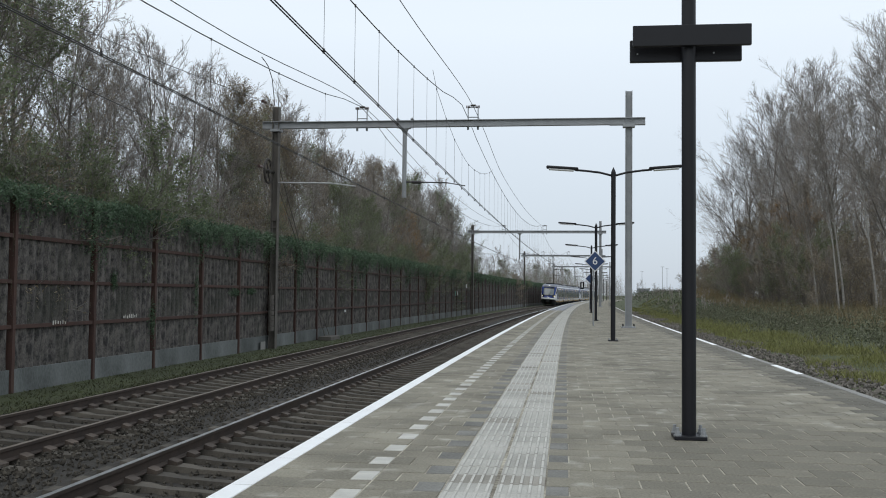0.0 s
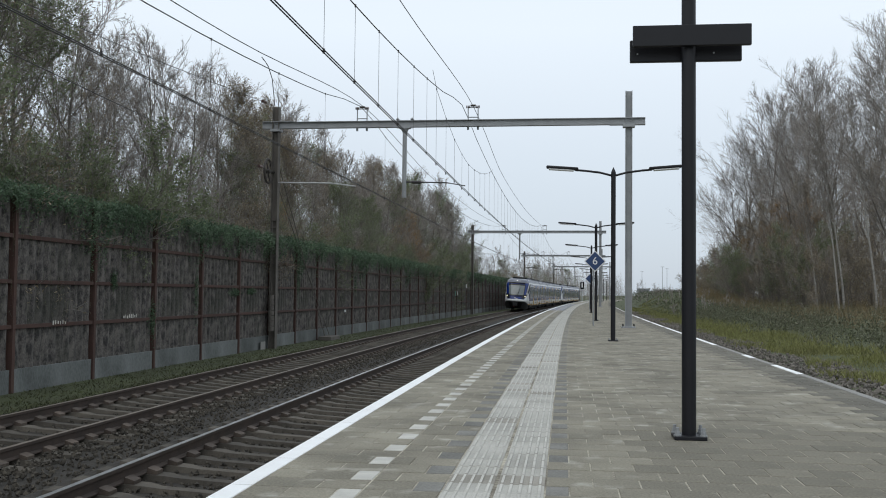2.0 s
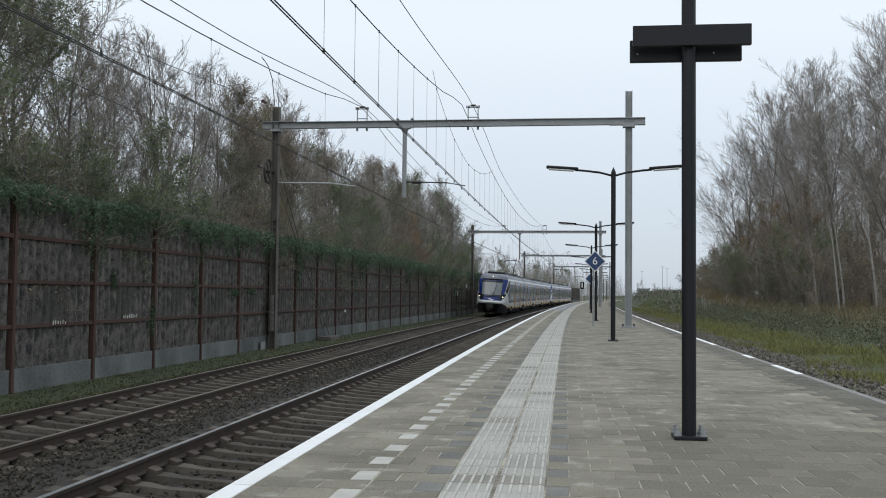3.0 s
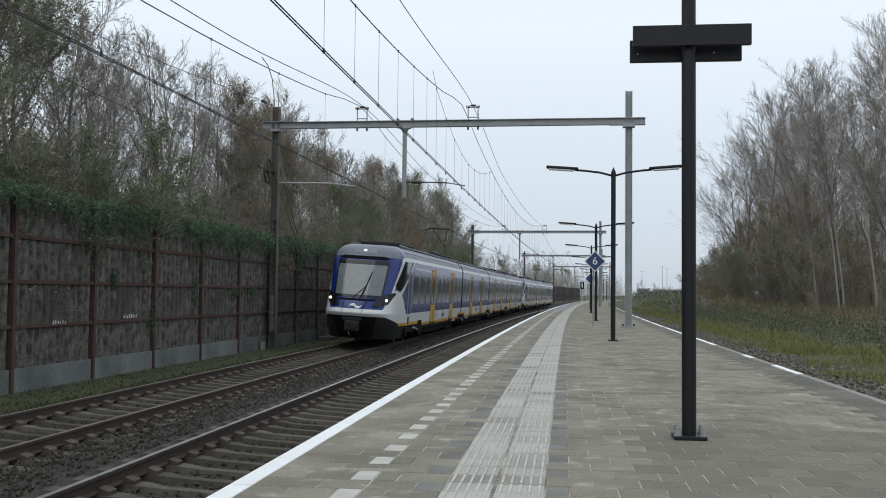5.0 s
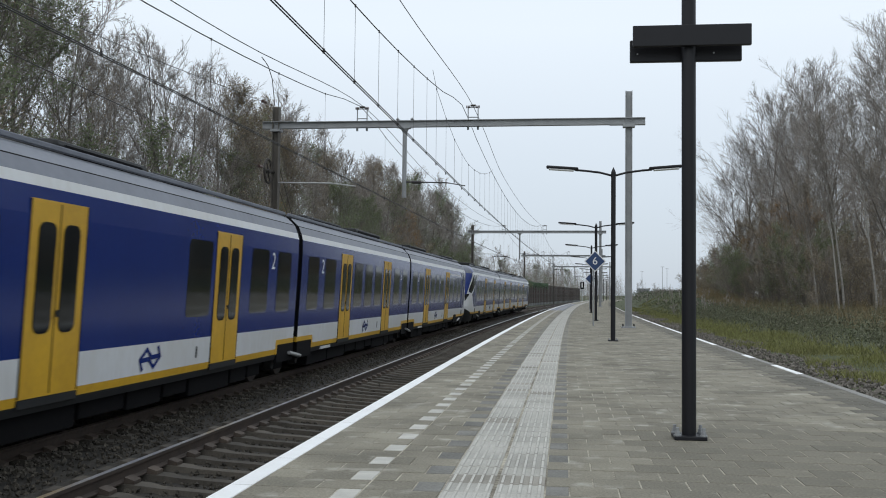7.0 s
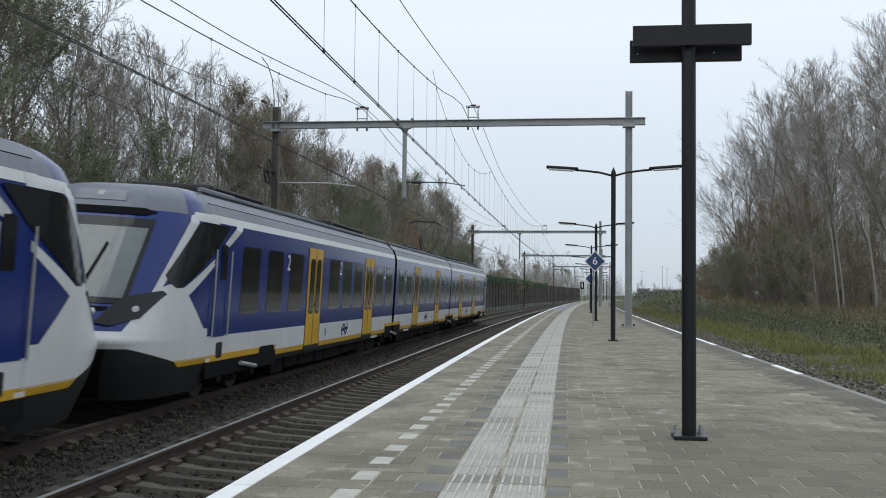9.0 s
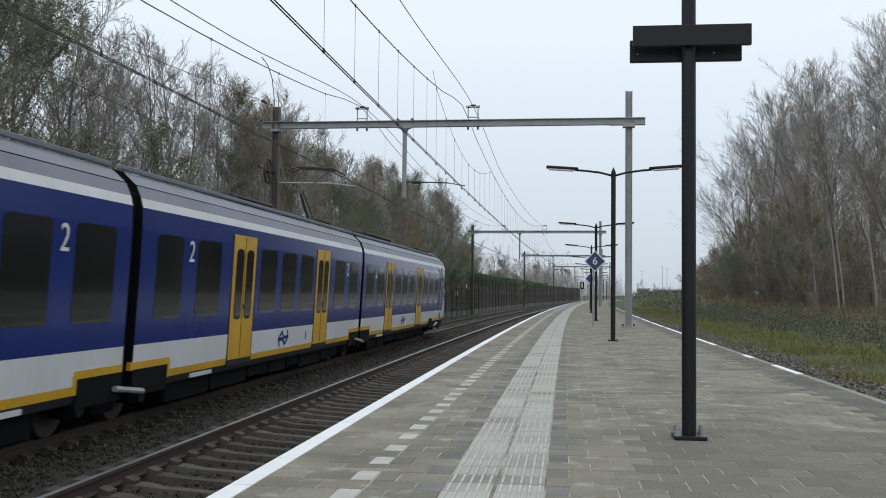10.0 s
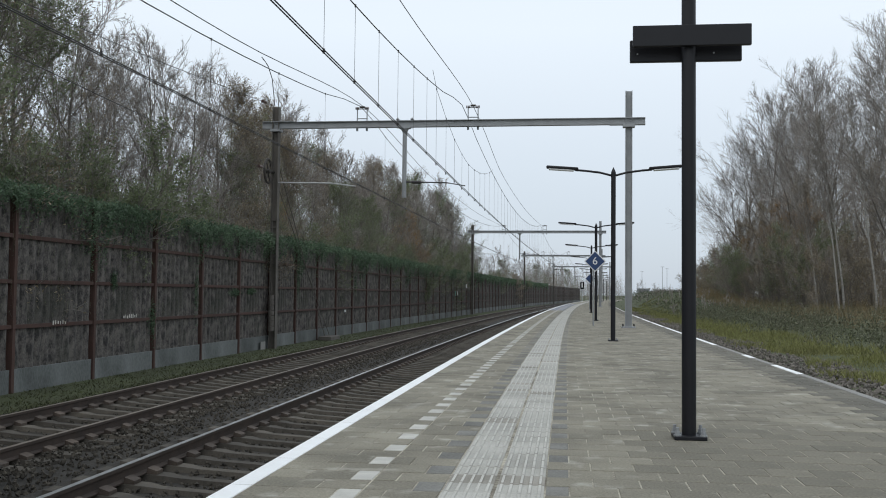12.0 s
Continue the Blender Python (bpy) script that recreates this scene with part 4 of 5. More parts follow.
def middle_car(blank, panto, index):
    car = thing("middle_car", "blue and white middle train car with yellow doors", "train car", group="train cars")
    car["reversed"] = 0
    h = MID / 2 - 0.16
    shell(-h, h, car)
    for sx in (-1, 1):
        for yc in (-3.15, 3.15):
            door(yc, sx, car)
        for a, b in ((-7.35, -6.3), (-5.65, -4.5), (4.5, 5.65), (6.3, 7.35)):
            window(a, b, sx, car)
        mids = ((1.15, 2.25),) if blank else ((-2.1, -1.0), (-0.55, 0.55), (1.0, 2.1))
        for a, b in mids:
            window(a, b, sx, car)
        for y in (-5.95, 5.95):
            numeral("2", y, 2.74, 0.52, sx, car)
        emblem(-0.15, 1.04, sx, car)
        for e in (-1, 1):
            arch(e * 6.65, e * h, sx, car)
        panel("data_plate", -5.6, -4.6, 0.59, 0.66, sx, "train_white", car, 0.006)
        panel("hatch", 1.75, 1.82, 0.92, 1.12, sx, "train_grey", car, 0.005)
    bogie(7.95, car)
    bellows(h, h + 0.32, car)
    underfloor(-6.2, 6.2, car)
    roof_line_parts(-h, h, car)
    if panto:
        pantograph(-7.0, -6.6, -8.8, car) if panto > 0 else pantograph(6.5, 5.5, 7.1, car)
        roof_box(-2.2, 0.8, 0.75, 4.22, car)
        roof_box(1.3, 3.6, 0.7, 4.18, car)
    else:
        roof_box(-5.5, -1.5, 0.8, 4.2, car)
        roof_box(0.5, 4.6, 0.8, 4.25, car)
    return car


# ---- shaped cab ----
SIDE_Y, POWER = 2.95, 3.0
NOSE = [(0.30, 0.55), (0.80, 0.22), (1.15, 0.06), (1.27, 0.0), (1.42, 0.10), (1.75, 0.34), (2.4, 0.72), (3.0, 1.08), (3.36, 1.28), (3.48, 1.34), (3.66, 1.46), (3.80, 1.72), (3.87, 2.1), (3.93, 2.6)]


def nose_y(z):
    if z <= NOSE[0][0]:
        return NOSE[0][1]
    for (z0, y0), (z1, y1) in zip(NOSE, NOSE[1:]):
        if z <= z1:
            return y0 + (y1 - y0) * (z - z0) / (z1 - z0)
    return NOSE[-1][1]


def nose_w(z):
    if z > 3.3:
        return max(0.35, half_width(min(z, 3.92)))
    if z < 0.9:
        return 1.44 - 0.16 * (0.9 - z) / 0.6
    return 1.44


def front_point(x, z, off=0.0):
    """Point of the cab's front surface, in metres from the nose."""
    w, f = nose_w(z), nose_y(z)
    u = min(0.99999, abs(x) / w)
    y = SIDE_Y - (SIDE_Y - f) * (1 - u**POWER) ** (1 / POWER)
    lip = max(0.0, 1 - abs(z - 1.27) / 0.13) * 0.06
    return Vector((x, y - off - lip, z + off * 0.3))


def side_point(y, z, sx, off=0.0):
    w, f = nose_w(z), nose_y(z)
    u = min(1.0, max(0.0, (SIDE_Y - y) / (SIDE_Y - f)))
    return Vector((sx * (w * (1 - u**POWER) ** (1 / POWER) + off), y - off * u * 0.8, z))


def clip(poly, a, b):
    """Part of a polygon left of the line a-b."""
    out = []
    d = lambda q: (b[0] - a[0]) * (q[1] - a[1]) - (b[1] - a[1]) * (q[0] - a[0])
    for i, q in enumerate(poly):
        r = poly[(i + 1) % len(poly)]
        dq, dr = d(q), d(r)
        if dq >= 0:
            out.append(q)
        if dq * dr < 0:
            f = dq / (dq - dr)
            out.append((q[0] + f * (r[0] - q[0]), q[1] + f * (r[1] - q[1])))
    return out


def patch(name, poly, mapping, material, parent, cell=0.1, label="", flip=False):
    """A convex polygon laid on a curved surface in small cells."""
    area = sum(p[0] * q[1] - q[0] * p[1] for p, q in zip(poly, poly[1:] + poly[:1]))
    if area < 0:
        poly = poly[::-1]
    x0, x1 = min(p[0] for p in poly), max(p[0] for p in poly)
    z0, z1 = min(p[1] for p in poly), max(p[1] for p in poly)
    vs, fs = [], []
    nx, nz = int((x1 - x0) / cell) + 1, int((z1 - z0) / cell) + 1
    for i in range(nx):
        for j in range(nz):
            a, b, c, d = x0 + (x1 - x0) * i / nx, z0 + (z1 - z0) * j / nz, x0 + (x1 - x0) * (i + 1) / nx, z0 + (z1 - z0) * (j + 1) / nz
            q = [(a, b), (c, b), (c, d), (a, d)]
            for k in range(len(poly)):
                q = clip(q, poly[k], poly[(k + 1) % len(poly)])
                if len(q) < 3:
                    break
            if len(q) >= 3:
                o = len(vs)
                vs += [mapping(*r) for r in q]
                fs.append(tuple(range(o, o + len(q)))[::-1 if flip else 1])
    ob = raw(name, vs, fs, M[material], parent)
    if label:
        ob["label"] = label
    return ob


def cab_nose(car, y_off, lit):
    up = Vector((0, y_off, 0))
    # shell in rings of constant height
    zs = [0.30, 0.45, 0.60, 0.80, 0.95, 1.08, 1.15, 1.21, 1.27, 1.33, 1.42, 1.55, 1.75, 2.0, 2.25, 2.5, 2.75, 3.0, 3.2, 3.34, 3.40, 3.48, 3.55, 3.62, 3.68, 3.75, 3.81, 3.86, 3.89, 3.905]
    na = 28
    vs, fs, ix = [], [], []
    mats = ["train_grey", "train_white", "train_blue", "train_roof", "train_black"]
    for z in zs:
        w, f = nose_w(z), nose_y(z)
        for k in range(2 * na + 1):
            a = math.pi * k / (2 * na)
            c, s_ = math.cos(a), math.sin(a)
            x = w * math.copysign(abs(c) ** (2 / POWER), c)
            y = SIDE_Y - (SIDE_Y - f) * s_ ** (2 / POWER)
            lip = max(0.0, 1 - abs(z - 1.27) / 0.13) * 0.06 * s_
            vs.append(Vector((x, y - lip, z)) + up)
    k1 = 2 * na + 1
    for i in range(len(zs) - 1):
        zm = (zs[i] + zs[i + 1]) / 2
        base = 0 if zm < 1.13 else 1 if zm < 1.38 else 2 if zm < 3.40 else 3
        for k in range(2 * na):
            fs.append((i * k1 + k, i * k1 + k + 1, i * k1 + k1 + k + 1, i * k1 + k1 + k)[::-1])
            side = abs(k - na + 0.5) > na * 0.72
            ix.append(2 if base == 3 and zm < 3.84 and side and abs(k - na + 0.5) < na * 0.93 else base)
    top = (len(zs) - 1) * k1
    fs.append(tuple(range(top, top + k1)))
    ix.append(3)
    raw("cab_shell", vs, fs, [M[m] for m in mats], car, ix, smooth=True)
    fr = lambda o: (lambda x, z: front_point(x, z, o) + up)
    patch("windscreen", [(-1.0, 3.24), (1.0, 3.24), (0.94, 1.84), (-0.94, 1.84)], fr(0.014), "train_glass", car, 0.08, "dark framed sloping windscreen", True)
    patch("windscreen_pane", [(-0.94, 3.08), (0.94, 3.08), (0.88, 1.93), (-0.88, 1.93)], fr(0.022), "sky_grey_glass", car, 0.08, "windscreen glass with the grey sky reflection put into its colour", True)
    patch("brow_slot", [(-1.0, 3.36), (-0.8, 3.42), (0.8, 3.42), (1.0, 3.36), (0.85, 3.30), (-0.85, 3.30)], fr(0.02), "train_black", car, 0.06, "", True)
    patch("destination_panel", [(-0.42, 3.72), (0.42, 3.72), (0.46, 3.53), (-0.46, 3.53)], fr(0.012), "far_grey", car, 0.06, "", True)
    patch("front_hatch_seam", [(-0.46, 1.75), (-0.44, 1.75), (-0.44, 1.3), (-0.46, 1.3)], fr(0.012), "train_black", car, 0.06, "", True)
    patch("front_hatch_seam", [(0.40, 1.75), (0.42, 1.75), (0.30, 1.3), (0.28, 1.3)], fr(0.012), "train_black", car, 0.06, "", True)
    patch("wiper_recess", [(-0.75, 1.79), (0.75, 1.79), (0.7, 1.73), (-0.7, 1.73)], fr(0.016), "train_black", car, 0.06, "", True)
    b = bmesh.new()
    q0, q1, q2 = (front_point(x, z, 0.05) + up for x, z in ((0.12, 1.76), (0.30, 2.28), (0.42, 2.80)))
    tube(b, q0, q1, 0.014, n=6)
    tube(b, front_point(-0.15, 1.80, 0.05) + up, q1, 0.010, n=6)
    tube(b, front_point(0.22, 1.95, 0.05) + up, q2, 0.018, n=6)
    part("wiper", b, M["train_black"], car)
    b = bmesh.new()
    for x in (0.0,):
        c = front_point(x, 3.63, 0.015) + up
        tube(b, c + Vector((0, 0.05, 0)), c + Vector((0, -0.01, 0)), 0.055, n=16)
    part("top_light", b, M["headlight_top" if lit else "lens"], car)
    # emblem on the front
    for sgn in (-1, 1):
        pts = [(-0.24, -0.02), (-0.17, 0.05), (-0.06, 0.075), (0.0, 0.02), (0.06, -0.02), (0.17, -0.02)]
        poly_v, poly_f = [], []
        for a, c in pts:
            for d in (-0.02, 0.02):
                poly_v.append(front_point(0.02 + sgn * a, 1.52 + sgn * c + d, 0.016) + up)
        poly_f = [(2 * i, 2 * i + 1, 2 * i + 3, 2 * i + 2) for i in range(len(pts) - 1)]
        raw("front_emblem", poly_v, poly_f, M["white_paint"], car)
    for sgn in (-1, 1):
        lamp = patch("headlamp_cover", [(sgn * 0.62, 1.54), (sgn * 0.85, 1.50), (sgn * 1.14, 1.62), (sgn * 1.31, 2.02), (sgn * 1.27, 2.07), (sgn * 0.88, 1.94)], fr(0.034), "train_glass", car, 0.06, "dark headlamp cover", True)
        b = bmesh.new()
        c = front_point(sgn * 1.06, 1.76, 0.045) + up
        tube(b, c + Vector((0, 0.06, 0)), c + Vector((sgn * 0.02, -0.02, 0)), 0.055, 0.045, n=16)
        part("headlight", b, M["headlight" if lit else "lens"], lamp)
    # coupler bay: the hollow's shade is a black patch laid on the shell
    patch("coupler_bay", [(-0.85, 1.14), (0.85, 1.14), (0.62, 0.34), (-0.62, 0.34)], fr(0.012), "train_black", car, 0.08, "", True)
    b = bmesh.new()
    box(b, -0.42, 0.02, 0.98, 0.30, 0.3, 1.10, 0.02, Matrix.Translation(up))
    tube(b, Vector((0, 0.6, 0.80)) + up, Vector((0, -0.12, 0.80)) + up, 0.16, n=12)
    box(b, -0.28, -0.2, 0.60, 0.28, -0.05, 0.98, 0.05, Matrix.Translation(up))
    tube(b, Vector((0.1, -0.19, 0.82)) + up, Vector((0.1, -0.26, 0.82)) + up, 0.12, 0.10, n=16)
    part("coupler", b, M["train_grey"], car, "automatic centre coupler")
    b = bmesh.new()
    tube(b, Vector((-0.15, -0.1, 0.62)) + up, Vector((-0.05, -0.16, 0.45)) + up, 0.02, n=8)
    part("coupler_hose", b, M["red_paint"], car)
    for sx in (-1, 1):
        sd = lambda o: (lambda y, z: side_point(y, z, sx, o) + up)
        fl = sx < 0
        patch("white_flank", [(0.3, 1.20), (1.66, 0.90), (3.1, 0.90), (3.02, 1.20), (2.05, 1.98), (1.85, 2.12), (1.5, 2.2), (1.2, 2.12), (0.45, 1.42)], sd(0.007), "train_white", car, 0.12, "", fl)
        patch("flank_line", [(1.60, 0.92), (1.82, 0.80), (3.22, 0.80), (3.22, 0.92)], sd(0.009), "train_yellow", car, 0.12, "", fl)
        patch("pillar_stripe", [(0.92, 1.86), (1.36, 2.14), (2.26, 3.26), (2.40, 3.42), (2.30, 3.45), (2.08, 3.38)], sd(0.007), "train_white", car, 0.1, "", fl)
        patch("roof_stripe", [(2.15, 3.31), (3.25, 3.31), (3.25, 3.47), (2.2, 3.46)], sd(0.0075), "train_white", car, 0.1, "", fl)
        patch("slant_stripe", [(1.80, 2.12), (1.98, 1.99), (3.08, 2.55), (3.08, 2.68)], sd(0.007), "train_white", car, 0.12, "", fl)
        patch("slant_stripe", [(3.56, 2.98), (3.66, 2.87), (4.55, 3.31), (4.5, 3.35), (4.18, 3.34)], sd(0.0075), "train_white", car, 0.12, "", fl)
        patch("cab_side_window", [(1.36, 2.34), (1.42, 2.22), (1.62, 2.13), (1.78, 2.14), (3.0, 2.72), (3.25, 2.90), (3.80, 3.20), (3.82, 3.26), (3.76, 3.30), (2.46, 3.30), (2.22, 3.22)], sd(0.012), "train_glass", car, 0.1, "dark angular cab side window", fl)
        d = panel("cab_door", 3.12 + y_off, 3.82 + y_off, 1.25, 2.62, sx, "train_blue", car, 0.009)
        panel("cab_door_window", 3.42 + y_off, 3.72 + y_off, 2.30, 2.95, sx, "train_glass", d, 0.016, r=0.03)
        for y in (3.06, 3.86):
            b = bmesh.new()
            tube(b, (sx * 1.49, y + y_off, 1.25), (sx * 1.49, y + y_off, 2.85), 0.018, n=8)
            part("grab_rail", b, M["steel_bright"], d)
        panel("cab_step", 3.45 + y_off, 3.75 + y_off, 0.85, 1.14, sx, "train_grey", car, 0.012, r=0.04)
    # side skirts
    for sx in (-1, 1):
        patch("skirt", [(0.6, 0.32), (3.1, 0.32), (3.1, 0.80), (1.82, 0.80)], (lambda y, z: side_point(y, z, sx, 0.006) + up), "train_grey", car, 0.15, "", sx < 0)


def cab_car(first_class, backwards, lit, index):
    car = thing("cab_car", "blue and white sloping-nosed cab car" + (" with lit headlights" if lit else " with yellow doors"), "train car", group="train cars")
    car["reversed"] = 1 if backwards else 0
    y = -CAB / 2
    shell(2.95 + y, CAB / 2 - 0.16, car)
    cab_nose(car, y, lit)
    for sx in (-1, 1):
        for yc in (10.25, 17.05):
            door(yc + y, sx, car)
        for a, b in ((4.62, 5.72), (6.28, 7.38), (7.95, 9.05), (11.75, 12.85), (13.35, 14.43), (14.85, 15.9), (18.2, 19.3), (19.9, 21.05)):
            window(a + y, b + y, sx, car)
        if first_class:
            panel("class_stripe", 4.75 + y, 9.3 + y, 3.06, 3.13, sx, "white_paint", car, 0.008)
        numeral("1" if first_class else "2", 7.8 + y, 2.74, 0.52, sx, car)
        for yn in (12.98, 19.6):
            numeral("2", yn + y, 2.74, 0.52, sx, car)
        emblem(13.9 + y, 1.04, sx, car)
        arch(20.2 + y, CAB / 2 - 0.16, sx, car)
        # closed black sheets paint the shade of the openings round the front bogie
        panel("wheel_opening_shade", 6.0 + y, 7.1 + y, 0.50, 0.93, sx, "train_black", car, 0.011, r=0.12)
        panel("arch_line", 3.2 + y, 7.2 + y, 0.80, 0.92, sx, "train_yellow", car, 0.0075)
        panel("bogie_opening_shade", 2.96 + y, 7.2 + y, 0.50, 0.795, sx, "train_black", car, 0.010)
        panel("data_plate", 17.9 + y, 18.9 + y, 0.59, 0.66, sx, "train_white", car, 0.006)
        panel("hatch", 11.62 + y, 11.69 + y, 0.92, 1.12, sx, "train_grey", car, 0.005)
    bogie(5.2 + y, car)
    if not backwards:
        bogie(CAB + y, car)
    bellows(CAB / 2 - 0.16, CAB / 2 + (0.16 if not backwards else 0.0), car)
    underfloor(7.6 + y, 19.6 + y, car)
    roof_line_parts(3.2 + y, CAB / 2 - 0.16, car)
    roof_box(4.2 + y, 7.6 + y, 0.85, 4.22, car)
    roof_box(9.4 + y, 12.2 + y, 0.8, 4.16, car)
    roof_box(14.0 + y, 18.6 + y, 0.8, 4.25, car)
    for sx in (-1, 1):
        b = bmesh.new()
        box(b, sx * 0.95 - 0.03, 3.4 + y, 3.86, sx * 0.95 + 0.03, 5.2 + y, 4.0, 0.02)
        part("roof_fairing", b, M["train_roof"], car)
    return car


CARS = []
offset = 0.0
for k, (kind, options) in enumerate((("cab", (True, False, True)), ("mid", (True, 1)), ("mid", (False, 0)), ("cab", (True, True, False)),
                                     ("cab", (False, False, False)), ("mid", (False, -1)), ("cab", (True, True, False)))):
    if kind == "cab":
        CARS.append((cab_car(*options, k), offset + CAB / 2))
        offset += CAB
    else:
        CARS.append((middle_car(*options, k), offset + MID / 2))
        offset += MID

# ---- plants ----
def limb(vs, fs, pts, radii, n):
    """A tapered tube through points."""
    o = len(vs)
    for i, q in enumerate(pts):
        d = (pts[min(i + 1, len(pts) - 1)] - pts[max(i - 1, 0)]).normalized()
        u = d.orthogonal().normalized()
        w = d.cross(u)
        vs += [q + (u * math.cos(6.2832 * k / n) + w * math.sin(6.2832 * k / n)) * radii[i] for k in range(n)]
    for i in range(len(pts) - 1):
        for k in range(n):
            a, b = o + i * n + k, o + i * n + (k + 1) % n
            fs.append((a, b, b + n, a + n))


def spike(vs, fs, a, d, l, r):
    """A thin twig: two narrow sides meeting in a point."""
    u = d.orthogonal().normalized()
    w = d.cross(u)
    o = len(vs)
    vs += [a + u * r, a + (w * 0.866 - u * 0.5) * r, a - (w * 0.866 + u * 0.5) * r, a + d * l]
    fs += [(o, o + 1, o + 3), (o + 1, o + 2, o + 3)]


def leaf(vs, fs, q, size, r):
    a = Vector((r.gauss(0, 1), r.gauss(0, 1), r.gauss(0, 1))).normalized() * size
    b = a.orthogonal().normalized() * size * r.uniform(0.45, 0.8)
    b.rotate(Matrix.Rotation(r.uniform(0, 6.28), 3, a.normalized()))
    o = len(vs)
    vs += [q - a, q + b, q + a]
    fs.append((o, o + 1, o + 2))


def turned(d, angle, r):
    """d bent away by an angle in a random direction."""
    ax = d.orthogonal().normalized()
    ax.rotate(Matrix.Rotation(r.uniform(0, 6.2832), 3, d))
    e = d.copy()
    e.rotate(Matrix.Rotation(angle, 3, ax))
    return e


def wander(q, d, l, m, r, bend, lift):
    """Points of a crooked branch."""
    pts, d = [q.copy()], d.copy()
    for _ in range(m):
        pts.append(pts[-1] + d * (l / m))
        d = (d + Vector((r.uniform(-bend, bend), r.uniform(-bend, bend), r.uniform(-bend, bend) + lift))).normalized()
    return pts


def along(pts, f):
    x = min(0.9999, max(0.0, f)) * (len(pts) - 1)
    i = int(x)
    return pts[i].lerp(pts[i + 1], x - i), (pts[i + 1] - pts[i]).normalized()


def make_tree(name, label, seed, height, leaves, leaf_mat, bark="bark", spread=0.34, low=0.2, limbs=18, lean=0.7, subs=7, twigs=6, fine=5, stems=1, leaf_size=0.03, leaf_low=0.0, lift=0.09, girth=0.010):
    """Trunk, limbs, branches, twigs and fine twigs, each finer than the last, with leaves at the tips."""
    r = random.Random(seed)
    root = tagged(new(name), label, "tree" if height > 6 else "shrub", "trees along the railway" if height > 6 else "shrubs")
    bv, bf, tv, tf, lv, lf, tips = [], [], [], [], [], [], []
    for stem in range(stems):
        up = turned(Vector((0, 0, 1)), r.uniform(0.02, 0.07) if stems == 1 else r.uniform(0.1, 0.55), r)
        h = height * (0.96 if stems == 1 else r.uniform(0.6, 0.95))
        off = 0.35 * (stems > 1)
        trunk = wander(Vector((r.uniform(-off, off), r.uniform(-off, off), -0.25)), up, h, 9, r, 0.10, 0.06)
        base = height * (girth if stems == 1 else 0.006)
        radii = [base * (1 - 0.93 * i / 9) * (1.3 if i == 0 else 1) for i in range(10)]
        limb(bv, bf, trunk, radii, 7)
        count = max(3, limbs // stems)
        for k in range(count):
            f = low + (0.98 - low) * ((k + r.random()) / count) ** 0.85
            a, d = along(trunk, f)
            d = turned(d, lean * r.uniform(0.7, 1.3) * (1.1 - 0.4 * f), r)
            l = h * spread * (0.20 + 0.95 * (1 - f) ** 0.65) * r.uniform(0.7, 1.15)
            r0 = max(0.012, base * (1 - 0.93 * f) * 0.5)
            lp = wander(a, d, l, 6, r, 0.17, lift)
            limb(bv, bf, lp, [r0 * (1 - 0.85 * j / 6) for j in range(7)], 5)
            for j in range(subs):
                g = 0.18 + 0.82 * (j + r.random()) / subs
                c, e = along(lp, g)
                e = turned(e, r.uniform(0.3, 0.75) if g < 0.93 else 0.15, r)
                sl = l * (0.62 - 0.36 * g) * r.uniform(0.7, 1.25)
                sp = wander(c, e, sl, 3, r, 0.2, lift)
                r1 = max(0.009, r0 * (1 - 0.8 * g) * 0.5)
                limb(bv, bf, sp, [r1, r1 * 0.75, r1 * 0.5, 0.004], 3)
                for w in range(twigs):
                    c2, e2 = along(sp, 0.12 + 0.88 * (w + r.random()) / twigs)
                    e2 = turned(e2, r.uniform(0.3, 0.75), r)
                    e2.z += 0.12
                    e2.normalize()
                    tl = max(0.25, sl * r.uniform(0.3, 0.55))
                    spike(tv, tf, c2, e2, tl, 0.011)
                    for _ in range(fine):
                        c3 = c2 + e2 * tl * r.uniform(0.15, 0.95)
                        e3 = turned(e2, r.uniform(0.3, 0.75), r)
                        l3 = tl * r.uniform(0.35, 0.75)
                        spike(tv, tf, c3, e3, l3, 0.0072)
                        tips.append(c3 + e3 * l3 * r.uniform(0.2, 1.0))
    if leaf_low:
        tips = [t for t in tips if t.z < height * leaf_low * r.uniform(0.6, 1.1)]
    for _ in range(leaves if tips else 0):
        q = r.choice(tips) + Vector((r.gauss(0, 0.10), r.gauss(0, 0.10), r.gauss(0, 0.10)))
        leaf(lv, lf, q, leaf_size * r.uniform(0.6, 1.4), r)
    k = height / max(v.z for v in tv)
    for v in itertools.chain(bv, tv, lv):
        v *= k
    raw("trunk", bv, bf, M[bark], root, smooth=True)
    raw("crown", tv, tf, M["twig"], root)
    if lf:
        ob = raw("foliage", lv, lf, M[leaf_mat], root)
        ob["label"] = "sparse remaining autumn leaves"
    return root


